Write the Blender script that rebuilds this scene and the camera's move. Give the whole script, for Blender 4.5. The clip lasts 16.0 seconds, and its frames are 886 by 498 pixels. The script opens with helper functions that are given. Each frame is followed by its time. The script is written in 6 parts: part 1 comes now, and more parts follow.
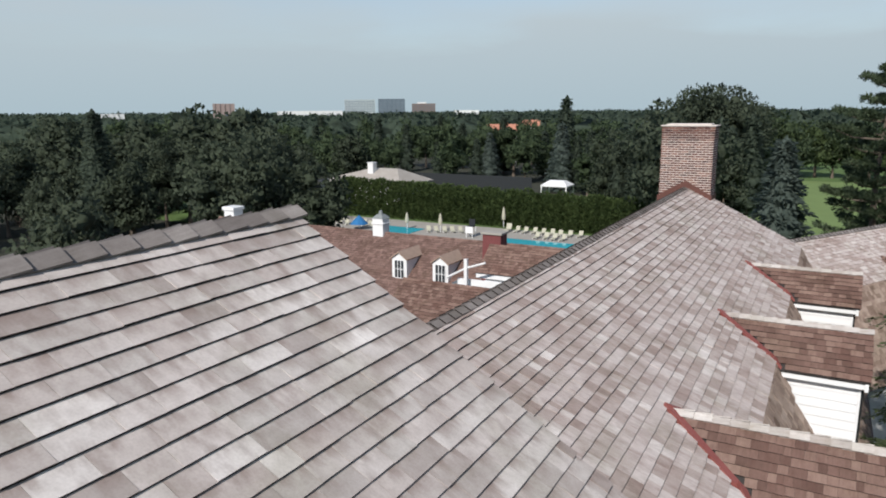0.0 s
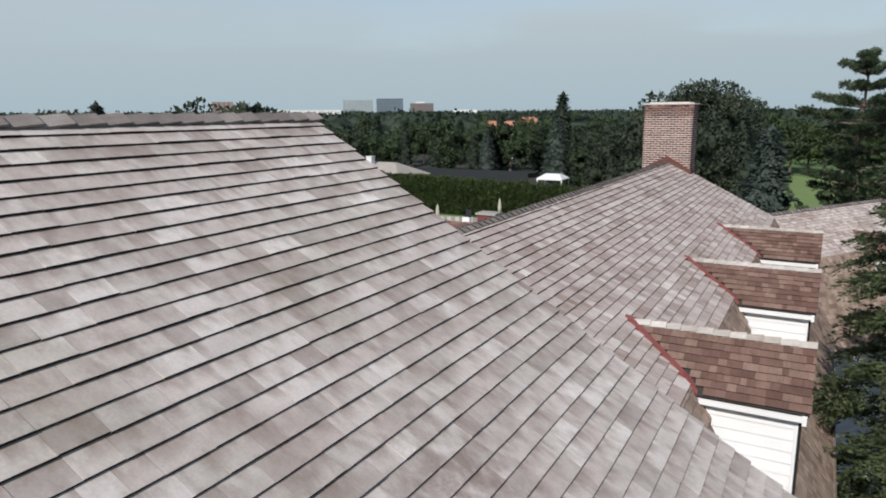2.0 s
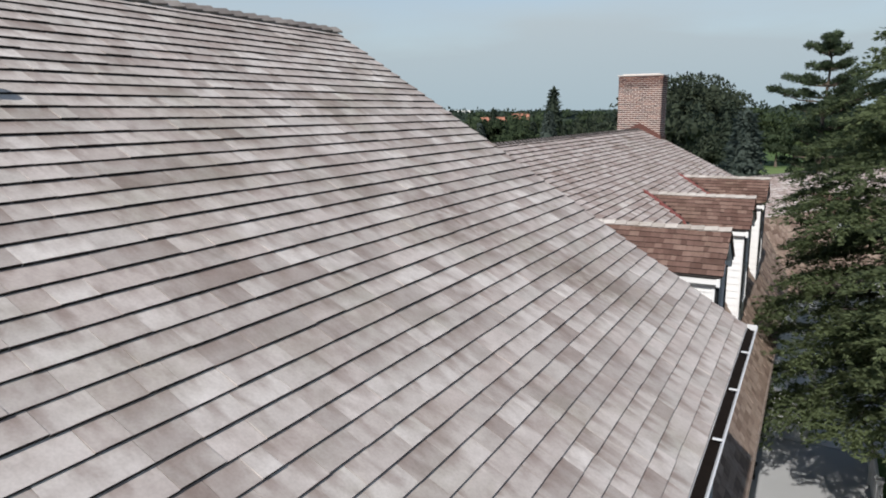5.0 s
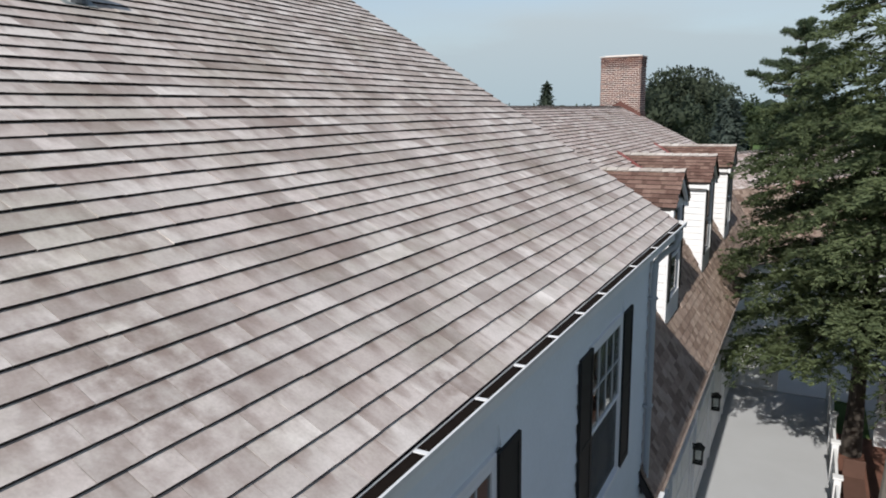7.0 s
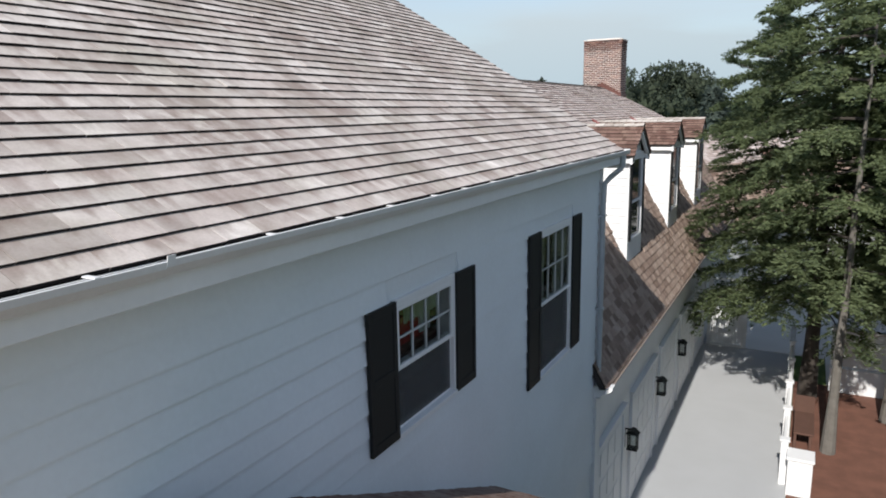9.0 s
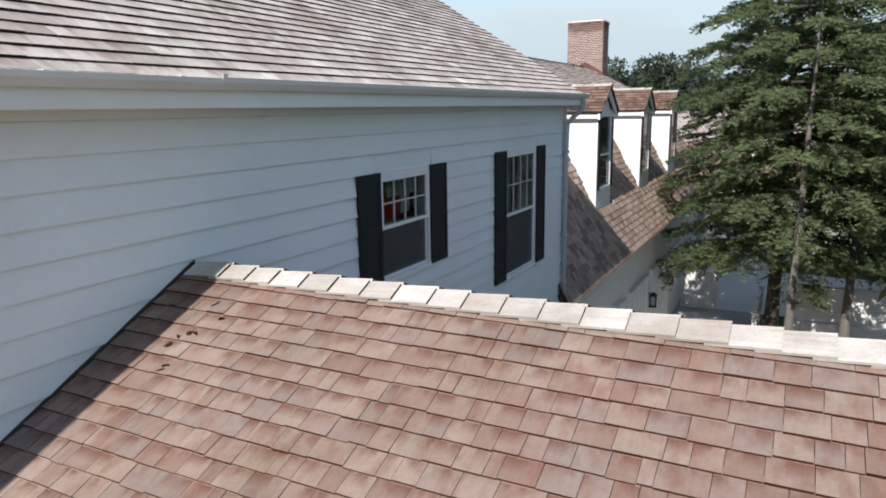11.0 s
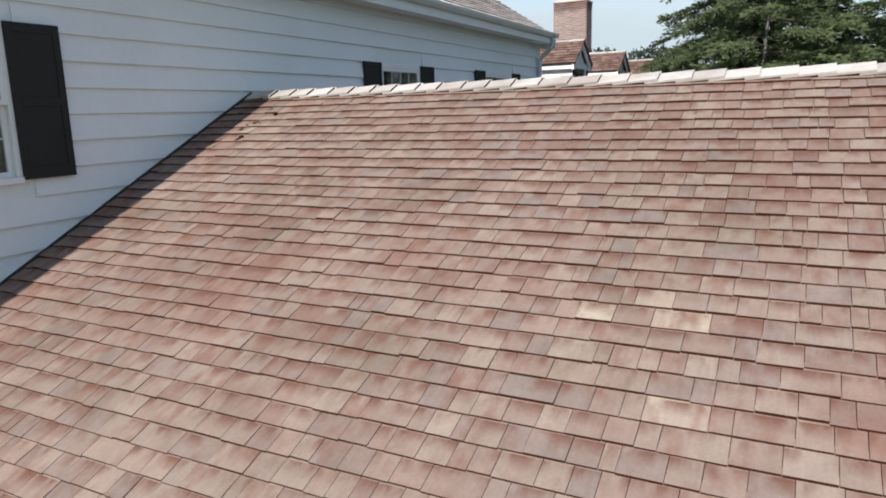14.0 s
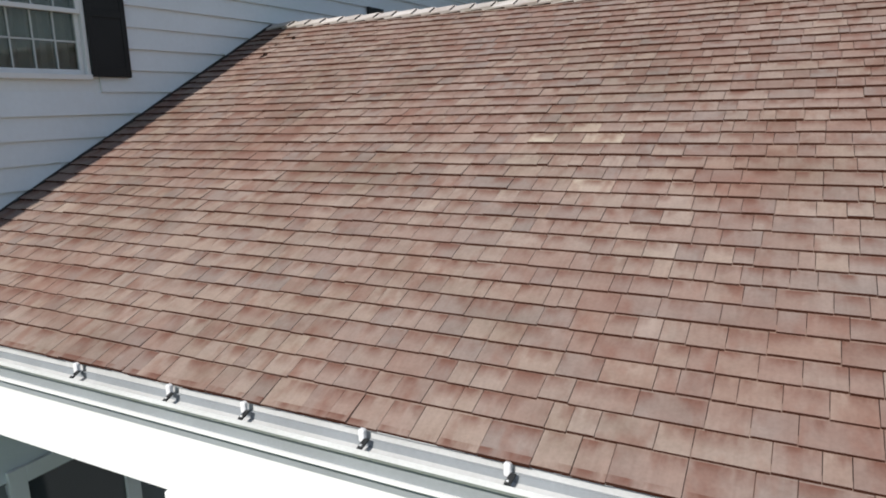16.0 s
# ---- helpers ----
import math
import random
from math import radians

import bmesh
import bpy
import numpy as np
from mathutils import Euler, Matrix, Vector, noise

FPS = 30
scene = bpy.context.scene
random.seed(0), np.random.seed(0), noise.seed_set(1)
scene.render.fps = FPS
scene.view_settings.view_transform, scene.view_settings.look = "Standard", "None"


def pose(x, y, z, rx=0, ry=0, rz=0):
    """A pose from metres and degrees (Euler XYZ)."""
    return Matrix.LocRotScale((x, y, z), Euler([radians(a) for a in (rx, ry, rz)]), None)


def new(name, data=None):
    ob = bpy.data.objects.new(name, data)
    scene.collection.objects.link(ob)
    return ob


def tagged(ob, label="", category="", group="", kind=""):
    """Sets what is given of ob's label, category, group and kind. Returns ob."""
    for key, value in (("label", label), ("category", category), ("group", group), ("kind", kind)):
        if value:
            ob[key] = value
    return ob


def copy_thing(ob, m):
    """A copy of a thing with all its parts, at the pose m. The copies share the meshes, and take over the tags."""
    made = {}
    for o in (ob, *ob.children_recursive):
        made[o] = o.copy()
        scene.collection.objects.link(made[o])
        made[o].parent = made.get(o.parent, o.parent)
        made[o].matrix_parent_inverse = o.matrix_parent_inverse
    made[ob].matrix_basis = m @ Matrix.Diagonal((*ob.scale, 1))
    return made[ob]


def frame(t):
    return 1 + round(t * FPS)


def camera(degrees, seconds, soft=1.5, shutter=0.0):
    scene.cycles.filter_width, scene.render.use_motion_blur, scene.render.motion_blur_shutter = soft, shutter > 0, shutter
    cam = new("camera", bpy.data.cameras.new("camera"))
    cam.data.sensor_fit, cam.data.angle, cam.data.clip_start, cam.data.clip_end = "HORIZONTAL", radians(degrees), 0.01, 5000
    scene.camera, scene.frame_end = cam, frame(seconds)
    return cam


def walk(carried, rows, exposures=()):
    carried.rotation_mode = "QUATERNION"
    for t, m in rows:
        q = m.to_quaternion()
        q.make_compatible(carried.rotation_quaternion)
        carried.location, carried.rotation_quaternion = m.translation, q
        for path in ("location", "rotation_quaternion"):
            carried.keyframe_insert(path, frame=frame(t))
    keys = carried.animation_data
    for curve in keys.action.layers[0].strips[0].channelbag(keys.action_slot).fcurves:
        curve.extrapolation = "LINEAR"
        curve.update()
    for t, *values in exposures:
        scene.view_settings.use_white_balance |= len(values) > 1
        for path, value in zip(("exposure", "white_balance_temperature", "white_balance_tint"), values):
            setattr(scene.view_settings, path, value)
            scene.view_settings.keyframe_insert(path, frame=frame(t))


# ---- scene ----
cam = camera(65.59, 16.0, 1.9)
# seconds, x, y, z, yaw, pitch, roll of the flight
PATH = [
    (0.0, -1.512, -3.478, 3.816, 29.067, -11.350, -0.384),
    (0.5, -1.317, -3.777, 3.651, 29.049, -11.351, -0.382),
    (1.0, -1.133, -4.078, 3.485, 28.982, -11.329, -0.345),
    (1.5, -0.944, -4.384, 3.315, 28.931, -11.333, -0.354),
    (2.0, -0.736, -4.700, 3.151, 28.910, -11.344, -0.333),
    (2.5, -0.539, -5.001, 2.976, 28.829, -11.283, -0.401),
    (3.0, -0.350, -5.310, 2.811, 28.722, -11.295, -0.386),
    (3.5, -0.151, -5.633, 2.644, 28.635, -11.313, -0.341),
    (6.0, 0.866, -7.521, 1.752, 28.222, -11.196, -0.686),
    (6.5, 1.095, -7.893, 1.573, 28.162, -11.246, -0.838),
    (7.0, 1.337, -8.271, 1.390, 28.127, -11.257, -0.915),
    (7.5, 1.586, -8.633, 1.195, 28.092, -11.224, -0.932),
    (8.0, 1.831, -8.998, 1.004, 28.017, -11.209, -0.929),
    (8.5, 2.085, -9.356, 0.808, 27.996, -11.195, -0.984),
    (11.0, 3.248, -11.036, -0.159, 27.552, -11.513, -0.841),
    (11.5, 3.458, -11.377, -0.372, 27.552, -11.416, -0.994),
    (12.0, 3.643, -11.704, -0.580, 27.526, -11.330, -1.178),
    (12.5, 3.826, -12.025, -0.780, 27.496, -11.304, -1.305),
    (13.0, 3.997, -12.322, -0.972, 27.516, -11.269, -1.362),
    (13.5, 4.171, -12.627, -1.152, 27.488, -11.309, -1.421),
    (14.0, 4.333, -12.908, -1.342, 27.452, -11.316, -1.484),
    (14.5, 4.484, -13.181, -1.522, 27.444, -11.441, -1.512),
    (15.0, 4.626, -13.436, -1.698, 27.497, -11.588, -1.472),
    (15.5, 4.797, -13.707, -1.852, 27.543, -11.784, -1.507),
    (16.0, 4.953, -13.944, -2.002, 27.663, -12.019, -1.524),
]
walk(cam, [(t, pose(x, y, z, 90 + pitch, 0, yaw) @ pose(0, 0, 0, 0, 0, roll)) for t, x, y, z, yaw, pitch, roll in PATH],
     [(0.0, 0.05), (2.0, -0.02), (3.5, -0.01), (6.0, 0.04), (8.5, 0.26), (11.0, 0.5), (14.0, 0.49), (15.0, 0.49), (15.5, 0.42), (16.0, 0.22)])

# ---- light ----
SUN_EL, SUN_AZ = radians(38.0), radians(-1.9)          # the light falls towards +y, along the long wall
LIGHT = Vector((math.sin(SUN_AZ) * math.cos(SUN_EL), math.cos(SUN_AZ) * math.cos(SUN_EL), -math.sin(SUN_EL)))
sun = new("sun", bpy.data.lights.new("sun", "SUN"))
sun.data.energy, sun.data.angle, sun.data.color = 4.9, radians(0.7), (1.0, 0.955, 0.90)
sun.matrix_world = Matrix.Translation((0, 0, 40)) @ LIGHT.to_track_quat("-Z", "Y").to_matrix().to_4x4()

world = bpy.data.worlds.new("world")
scene.world = world
world.use_nodes = True
wt = world.node_tree
wt.nodes.clear()
sky = wt.nodes.new("ShaderNodeTexSky")
sky.sky_type, sky.sun_disc = "NISHITA", False
sky.sun_elevation, sky.sun_rotation = SUN_EL, radians(180 - 1.9)
sky.air_density, sky.dust_density, sky.ozone_density = 1.0, 0.4, 2.0
sky_out = wt.nodes.new("ShaderNodeOutputWorld")
sky_bg = wt.nodes.new("ShaderNodeBackground")
sky_bg.inputs["Strength"].default_value = 0.11
tc = wt.nodes.new("ShaderNodeTexCoord")
cmap = wt.nodes.new("ShaderNodeMapping")
cmap.inputs["Scale"].default_value = (1.3, 1.3, 6.0)
cloud = wt.nodes.new("ShaderNodeTexNoise")
cloud.inputs["Scale"].default_value, cloud.inputs["Detail"].default_value, cloud.inputs["Roughness"].default_value = 1.5, 7, 0.55
cramp = wt.nodes.new("ShaderNodeMapRange")
cramp.inputs["From Min"].default_value, cramp.inputs["From Max"].default_value = 0.3, 0.7
cramp.inputs["To Min"].default_value, cramp.inputs["To Max"].default_value = 0.45, 0.92
# a thin layer of cloud: the lower one looks, the more of it one looks through
height = wt.nodes.new("ShaderNodeSeparateXYZ")
depth = wt.nodes.new("ShaderNodeMath")
depth.operation = "ADD"
depth.inputs[1].default_value = 0.06
layer = wt.nodes.new("ShaderNodeMath")
layer.operation = "DIVIDE"
layer.inputs[0].default_value = 0.2
cover = wt.nodes.new("ShaderNodeMath")
cover.operation, cover.use_clamp = "MULTIPLY", True
cmix = wt.nodes.new("ShaderNodeMix")
cmix.data_type = "RGBA"
# the cloud is paler higher up, bluer through the haze at the horizon
tone = wt.nodes.new("ShaderNodeMapRange")
tone.inputs["From Min"].default_value, tone.inputs["From Max"].default_value = 0.0, 0.2
tint = wt.nodes.new("ShaderNodeMix")
tint.data_type = "RGBA"
tint.inputs["A"].default_value, tint.inputs["B"].default_value = (3.65, 4.6, 5.15, 1), (4.75, 5.3, 5.65, 1)
wt.links.new(height.outputs["Z"], tone.inputs["Value"])
wt.links.new(tone.outputs["Result"], tint.inputs["Factor"])
wt.links.new(tint.outputs["Result"], cmix.inputs["B"])
wt.links.new(tc.outputs["Generated"], cmap.inputs["Vector"])
wt.links.new(cmap.outputs["Vector"], cloud.inputs["Vector"])
wt.links.new(cloud.outputs["Fac"], cramp.inputs["Value"])
wt.links.new(tc.outputs["Generated"], height.inputs[0])
wt.links.new(height.outputs["Z"], depth.inputs[0])
wt.links.new(depth.outputs[0], layer.inputs[1])
wt.links.new(layer.outputs[0], cover.inputs[0])
wt.links.new(cramp.outputs["Result"], cover.inputs[1])
wt.links.new(cover.outputs[0], cmix.inputs["Factor"])
wt.links.new(sky.outputs["Color"], cmix.inputs["A"])
wt.links.new(cmix.outputs["Result"], sky_bg.inputs["Color"])
wt.links.new(sky_bg.outputs["Background"], sky_out.inputs["Surface"])

# ---- materials ----
def nodes(name, rough=0.8, metal=0.0):
    m = bpy.data.materials.new(name)
    m.use_nodes = True
    t = m.node_tree
    b = t.nodes["Principled BSDF"]
    b.inputs["Roughness"].default_value, b.inputs["Metallic"].default_value = rough, metal
    return m, t, b


def ramp(t, stops):
    r = t.nodes.new("ShaderNodeValToRGB")
    while len(r.color_ramp.elements) < len(stops):
        r.color_ramp.elements.new(0.5)
    for e, (p, c) in zip(r.color_ramp.elements, stops):
        e.position, e.color = p, (*c, 1)
    return r


def mixer(t, kind, fac, a, b):
    m = t.nodes.new("ShaderNodeMix")
    m.data_type, m.blend_type = "RGBA", kind
    for sock, v in (("Factor", fac), ("A", a), ("B", b)):
        if hasattr(v, "is_linked"):
            t.links.new(v, m.inputs[sock])
        else:
            m.inputs[sock].default_value = v if sock == "Factor" else (*v, 1)
    return m.outputs["Result"]


def noise_at(t, scale, size, detail=4, shift=None, rough=0.55):
    g = t.nodes.new("ShaderNodeNewGeometry")
    mp = t.nodes.new("ShaderNodeMapping")
    mp.inputs["Scale"].default_value = scale
    t.links.new(g.outputs["Position"], mp.inputs["Vector"])
    if shift is not None:
        t.links.new(shift, mp.inputs["Location"])
    n = t.nodes.new("ShaderNodeTexNoise")
    n.inputs["Scale"].default_value, n.inputs["Detail"].default_value, n.inputs["Roughness"].default_value = size, detail, rough
    t.links.new(mp.outputs["Vector"], n.inputs["Vector"])
    return n.outputs["Fac"]


def bump(t, b, height, strength, distance):
    n = t.nodes.new("ShaderNodeBump")
    n.inputs["Strength"].default_value, n.inputs["Distance"].default_value = strength, distance
    t.links.new(height, n.inputs["Height"])
    t.links.new(n.outputs["Normal"], b.inputs["Normal"])


def spread(t, value, lo, hi, a=0.0, b=1.0):
    r = t.nodes.new("ShaderNodeMapRange")
    for k, v in (("From Min", lo), ("From Max", hi), ("To Min", a), ("To Max", b)):
        r.inputs[k].default_value = v
    t.links.new(value, r.inputs["Value"])
    return r.outputs["Result"]


def shingle_material(name, stops, grain, stain, stain_amount, piece, fibres=0.42, course=None, clusters=(), zones=0.16):
    """Weathered cedar: a tone for each piece, long grain, blotches across pieces. piece: objects of their own, or islands of one mesh."""
    m, t, b = nodes(name, 0.85)
    if piece:
        rnd = t.nodes.new("ShaderNodeObjectInfo").outputs["Random"]
    else:
        rnd = t.nodes.new("ShaderNodeNewGeometry").outputs["Random Per Island"]
    far = t.nodes.new("ShaderNodeMath")
    far.operation = "MULTIPLY"
    far.inputs[1].default_value = 37.0
    t.links.new(rnd, far.inputs[0])
    blotch = noise_at(t, (1, 1, 1), 0.9 if zones < 0.2 else 0.55, 5)
    pick = t.nodes.new("ShaderNodeMath")
    pick.operation = "MULTIPLY_ADD"
    pick.inputs[1].default_value = 1.0 - zones
    t.links.new(rnd, pick.inputs[0])
    t.links.new(spread(t, blotch, 0.3, 0.7, 0.0, zones), pick.inputs[2])
    col = ramp(t, stops)
    t.links.new(pick.outputs[0], col.inputs["Fac"])
    fibre = noise_at(t, grain, 1.0, 5, far.outputs[0], 0.6)
    soft = noise_at(t, tuple(4.0 if g < 10 else 9.0 for g in grain), 1.0, 3, far.outputs[0])
    c1 = mixer(t, "MULTIPLY", spread(t, fibre, 0.3, 0.75, fibres, 0.0), col.outputs["Color"], (0.5, 0.46, 0.44))
    c2 = mixer(t, "MIX", spread(t, soft, 0.52, 0.75, 0.0, stain_amount), c1, stain)
    patch = noise_at(t, (1, 1, 1), 11.0, 4, far.outputs[0])
    c2 = mixer(t, "MULTIPLY", spread(t, patch, 0.35, 0.62, 0.2, 0.0), c2, (0.56, 0.53, 0.52))
    wear = noise_at(t, (1, 1, 1), 5.0, 6)
    c3 = mixer(t, "MULTIPLY", spread(t, wear, 0.35, 0.6, 0.16, 0.0), c2, (0.5, 0.46, 0.43))
    run = noise_at(t, (1.6, 1.6, 1.6), 1.0, 4)
    c3 = mixer(t, "MIX", spread(t, run, 0.5, 0.72, 0.0, stain_amount * 0.8), c3, stain)
    # lichen and dirt in broad uneven patches
    moss = noise_at(t, (1, 1, 1), 1.3, 7, None, 0.62)
    c3 = mixer(t, "MULTIPLY", spread(t, moss, 0.5, 0.66, 0.0, 0.5), c3, (0.60, 0.60, 0.52))
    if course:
        # tannin and dirt along each course, and the shade below the next butt painted in: (way up the roof, start,
        # exposure, from, to, amount, colour, growth of the courses past the thirteenth)
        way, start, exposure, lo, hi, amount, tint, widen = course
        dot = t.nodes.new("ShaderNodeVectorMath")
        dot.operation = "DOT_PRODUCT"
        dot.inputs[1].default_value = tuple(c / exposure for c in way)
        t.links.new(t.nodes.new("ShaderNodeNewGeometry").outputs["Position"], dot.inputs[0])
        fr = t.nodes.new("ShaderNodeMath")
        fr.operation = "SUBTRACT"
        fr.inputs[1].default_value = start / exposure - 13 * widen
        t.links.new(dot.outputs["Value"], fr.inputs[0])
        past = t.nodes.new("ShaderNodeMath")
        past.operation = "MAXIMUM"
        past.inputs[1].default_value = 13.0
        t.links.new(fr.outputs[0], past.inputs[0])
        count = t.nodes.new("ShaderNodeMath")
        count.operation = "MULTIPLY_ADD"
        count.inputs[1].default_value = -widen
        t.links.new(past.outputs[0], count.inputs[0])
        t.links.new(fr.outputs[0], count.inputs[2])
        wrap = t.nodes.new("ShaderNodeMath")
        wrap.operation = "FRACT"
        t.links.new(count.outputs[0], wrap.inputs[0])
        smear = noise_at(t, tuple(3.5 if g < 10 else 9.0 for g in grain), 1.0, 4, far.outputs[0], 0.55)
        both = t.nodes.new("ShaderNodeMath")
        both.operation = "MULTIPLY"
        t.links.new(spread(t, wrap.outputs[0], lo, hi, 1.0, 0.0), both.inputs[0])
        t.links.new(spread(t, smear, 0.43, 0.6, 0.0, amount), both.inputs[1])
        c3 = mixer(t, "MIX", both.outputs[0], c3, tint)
    # brown stains where leaves have lain: (centre, radius)
    for centre, radius in clusters:
        reach = t.nodes.new("ShaderNodeVectorMath")
        reach.operation = "DISTANCE"
        reach.inputs[1].default_value = centre
        t.links.new(t.nodes.new("ShaderNodeNewGeometry").outputs["Position"], reach.inputs[0])
        share = t.nodes.new("ShaderNodeMath")
        share.operation = "MULTIPLY"
        t.links.new(spread(t, reach.outputs["Value"], radius * 0.25, radius, 1.0, 0.0), share.inputs[0])
        t.links.new(spread(t, noise_at(t, (7, 7, 7), 1.0, 5, far.outputs[0], 0.6), 0.38, 0.62, 0.0, 0.75), share.inputs[1])
        c3 = mixer(t, "MIX", share.outputs[0], c3, stain)
    grit = noise_at(t, (1, 1, 1), 75.0, 3)
    c3 = mixer(t, "MULTIPLY", spread(t, grit, 0.3, 0.6, 0.22, 0.0), c3, (0.5, 0.48, 0.47))
    t.links.new(c3, b.inputs["Base Color"])
    bump(t, b, fibre, 0.15, 0.003)
    b.inputs["Specular IOR Level"].default_value = 0.25
    return m


GREY = [(0.0, (0.25, 0.195, 0.17)), (0.06, (0.37, 0.315, 0.29)), (0.16, (0.46, 0.415, 0.39)), (0.3, (0.525, 0.46, 0.43)), (0.5, (0.53, 0.49, 0.46)), (0.66, (0.59, 0.53, 0.50)), (0.86, (0.625, 0.58, 0.55)), (0.94, (0.74, 0.69, 0.655)), (1.0, (0.88, 0.84, 0.80))]
ROSE = [(0.0, (0.28, 0.205, 0.175)), (0.12, (0.42, 0.345, 0.315)), (0.4, (0.53, 0.46, 0.43)), (0.7, (0.60, 0.53, 0.505)), (0.9, (0.69, 0.635, 0.605)), (1.0, (0.84, 0.79, 0.755))]
TAN = [(0.0, (0.153, 0.104, 0.087)), (0.1, (0.211, 0.146, 0.120)), (0.24, (0.255, 0.178, 0.147)), (0.36, (0.239, 0.192, 0.170)), (0.5, (0.275, 0.198, 0.165)), (0.62, (0.277, 0.217, 0.184)), (0.76, (0.295, 0.223, 0.182)), (0.88, (0.313, 0.246, 0.210)), (0.95, (0.362, 0.293, 0.236)), (1.0, (0.442, 0.383, 0.304))]
RED = [(0.0, (0.11, 0.065, 0.052)), (0.4, (0.18, 0.11, 0.09)), (1.0, (0.28, 0.19, 0.155))]
# weathered end grain, near black: the shadow line of each course is painted in
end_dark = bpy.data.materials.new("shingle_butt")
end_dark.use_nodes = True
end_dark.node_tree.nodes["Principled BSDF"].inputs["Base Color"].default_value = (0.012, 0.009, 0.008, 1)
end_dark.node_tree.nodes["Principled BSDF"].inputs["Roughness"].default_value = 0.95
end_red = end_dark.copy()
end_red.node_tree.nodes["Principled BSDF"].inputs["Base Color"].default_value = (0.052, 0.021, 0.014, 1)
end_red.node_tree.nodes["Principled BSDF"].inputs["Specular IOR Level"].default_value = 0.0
ALONG_X, ALONG_Y = (3.0, 55.0, 3.0), (55.0, 3.0, 3.0)
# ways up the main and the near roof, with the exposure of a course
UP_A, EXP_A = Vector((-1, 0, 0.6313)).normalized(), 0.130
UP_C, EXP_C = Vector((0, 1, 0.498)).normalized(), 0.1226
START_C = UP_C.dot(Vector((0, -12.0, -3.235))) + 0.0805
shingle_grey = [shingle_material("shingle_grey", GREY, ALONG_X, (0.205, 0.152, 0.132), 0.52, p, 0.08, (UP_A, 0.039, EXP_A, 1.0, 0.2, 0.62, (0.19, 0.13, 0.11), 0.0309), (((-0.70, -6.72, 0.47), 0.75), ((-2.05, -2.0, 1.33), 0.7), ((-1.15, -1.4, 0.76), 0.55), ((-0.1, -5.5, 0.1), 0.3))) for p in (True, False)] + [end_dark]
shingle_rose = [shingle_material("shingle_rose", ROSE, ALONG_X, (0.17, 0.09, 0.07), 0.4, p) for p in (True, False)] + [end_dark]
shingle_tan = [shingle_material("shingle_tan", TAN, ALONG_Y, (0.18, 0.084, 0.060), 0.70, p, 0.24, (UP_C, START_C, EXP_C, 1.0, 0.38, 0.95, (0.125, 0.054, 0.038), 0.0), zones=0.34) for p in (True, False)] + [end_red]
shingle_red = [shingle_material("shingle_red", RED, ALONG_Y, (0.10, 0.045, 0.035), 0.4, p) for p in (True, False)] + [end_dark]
DARKRED = [(0.0, (0.13, 0.08, 0.068)), (0.5, (0.20, 0.128, 0.108)), (1.0, (0.26, 0.17, 0.145))]
shingle_umber = [shingle_material("shingle_umber", DARKRED, ALONG_Y, (0.10, 0.05, 0.04), 0.4, p) for p in (True, False)] + [end_dark]
BROWN = [(0.0, (0.20, 0.14, 0.11)), (0.4, (0.36, 0.27, 0.22)), (1.0, (0.50, 0.40, 0.335))]
shingle_brown = [shingle_material("shingle_brown", BROWN, ALONG_X, (0.09, 0.05, 0.04), 0.4, p) for p in (True, False)] + [end_dark]
shingle_cap = [shingle_material("shingle_cap_pale", [(0, (0.42, 0.385, 0.36)), (1, (0.66, 0.63, 0.60))], ALONG_X, (0.3, 0.22, 0.17), 0.3, p) for p in (True, False)]
shingle_cap_warm = [shingle_material("shingle_cap_warm", [(0, (0.18, 0.155, 0.14)), (1, (0.34, 0.305, 0.285))], ALONG_Y, (0.2, 0.15, 0.13), 0.3, p) for p in (True, False)]
shingle_cap_grey = [shingle_material("shingle_cap_grey", [(0, (0.19, 0.17, 0.16)), (1, (0.36, 0.33, 0.31))], ALONG_Y, (0.1, 0.08, 0.075), 0.3, p) for p in (True, False)]


def plain(name, colour, rough=0.7, metal=0.0, vary=0.15, size=3.0, relief=0.0, fine=60.0):
    m, t, b = nodes(name, rough, metal)
    big, small = noise_at(t, (1, 1, 1), size, 5), noise_at(t, (1, 1, 1), fine, 3)
    c1 = mixer(t, "MULTIPLY", spread(t, big, 0.35, 0.7, vary, 0.0), colour, (0.45, 0.43, 0.4))
    c2 = mixer(t, "MULTIPLY", spread(t, small, 0.35, 0.7, vary * 0.7, 0.0), c1, (0.6, 0.58, 0.56))
    t.links.new(c2, b.inputs["Base Color"])
    if relief:
        bump(t, b, small, 0.4, relief)
    return m


white_paint = plain("white_paint", (0.71, 0.715, 0.72), 0.55, 0, 0.1, 2.0, 0.001, 25)
wall_paint = plain("wall_paint", (0.685, 0.72, 0.75), 0.6, 0, 0.12, 1.2, 0.001, 25)
grey_paint = plain("grey_metal_paint", (0.42, 0.45, 0.48), 0.4, 0.2, 0.15)
litter_metal = plain("worn_metal", (0.40, 0.33, 0.29), 0.6, 0.2, 0.6, 9)
gutter_metal = plain("gutter_metal", (0.52, 0.53, 0.53), 0.5, 0.0, 0.3)
black_paint = plain("black_paint", (0.019, 0.020, 0.0205), 0.6, 0, 0.2)
black_paint.node_tree.nodes["Principled BSDF"].inputs["Specular IOR Level"].default_value = 0.2
copper_red = plain("flashing_red", (0.27, 0.085, 0.075), 0.5, 0.1, 0.3, 4)
# leaf litter, its near-black also standing for the shadow inside the gutter trough
litter_shadow = plain("leaf_litter_shadow", (0.014, 0.01, 0.008), 0.95, 0, 0.5, 12)
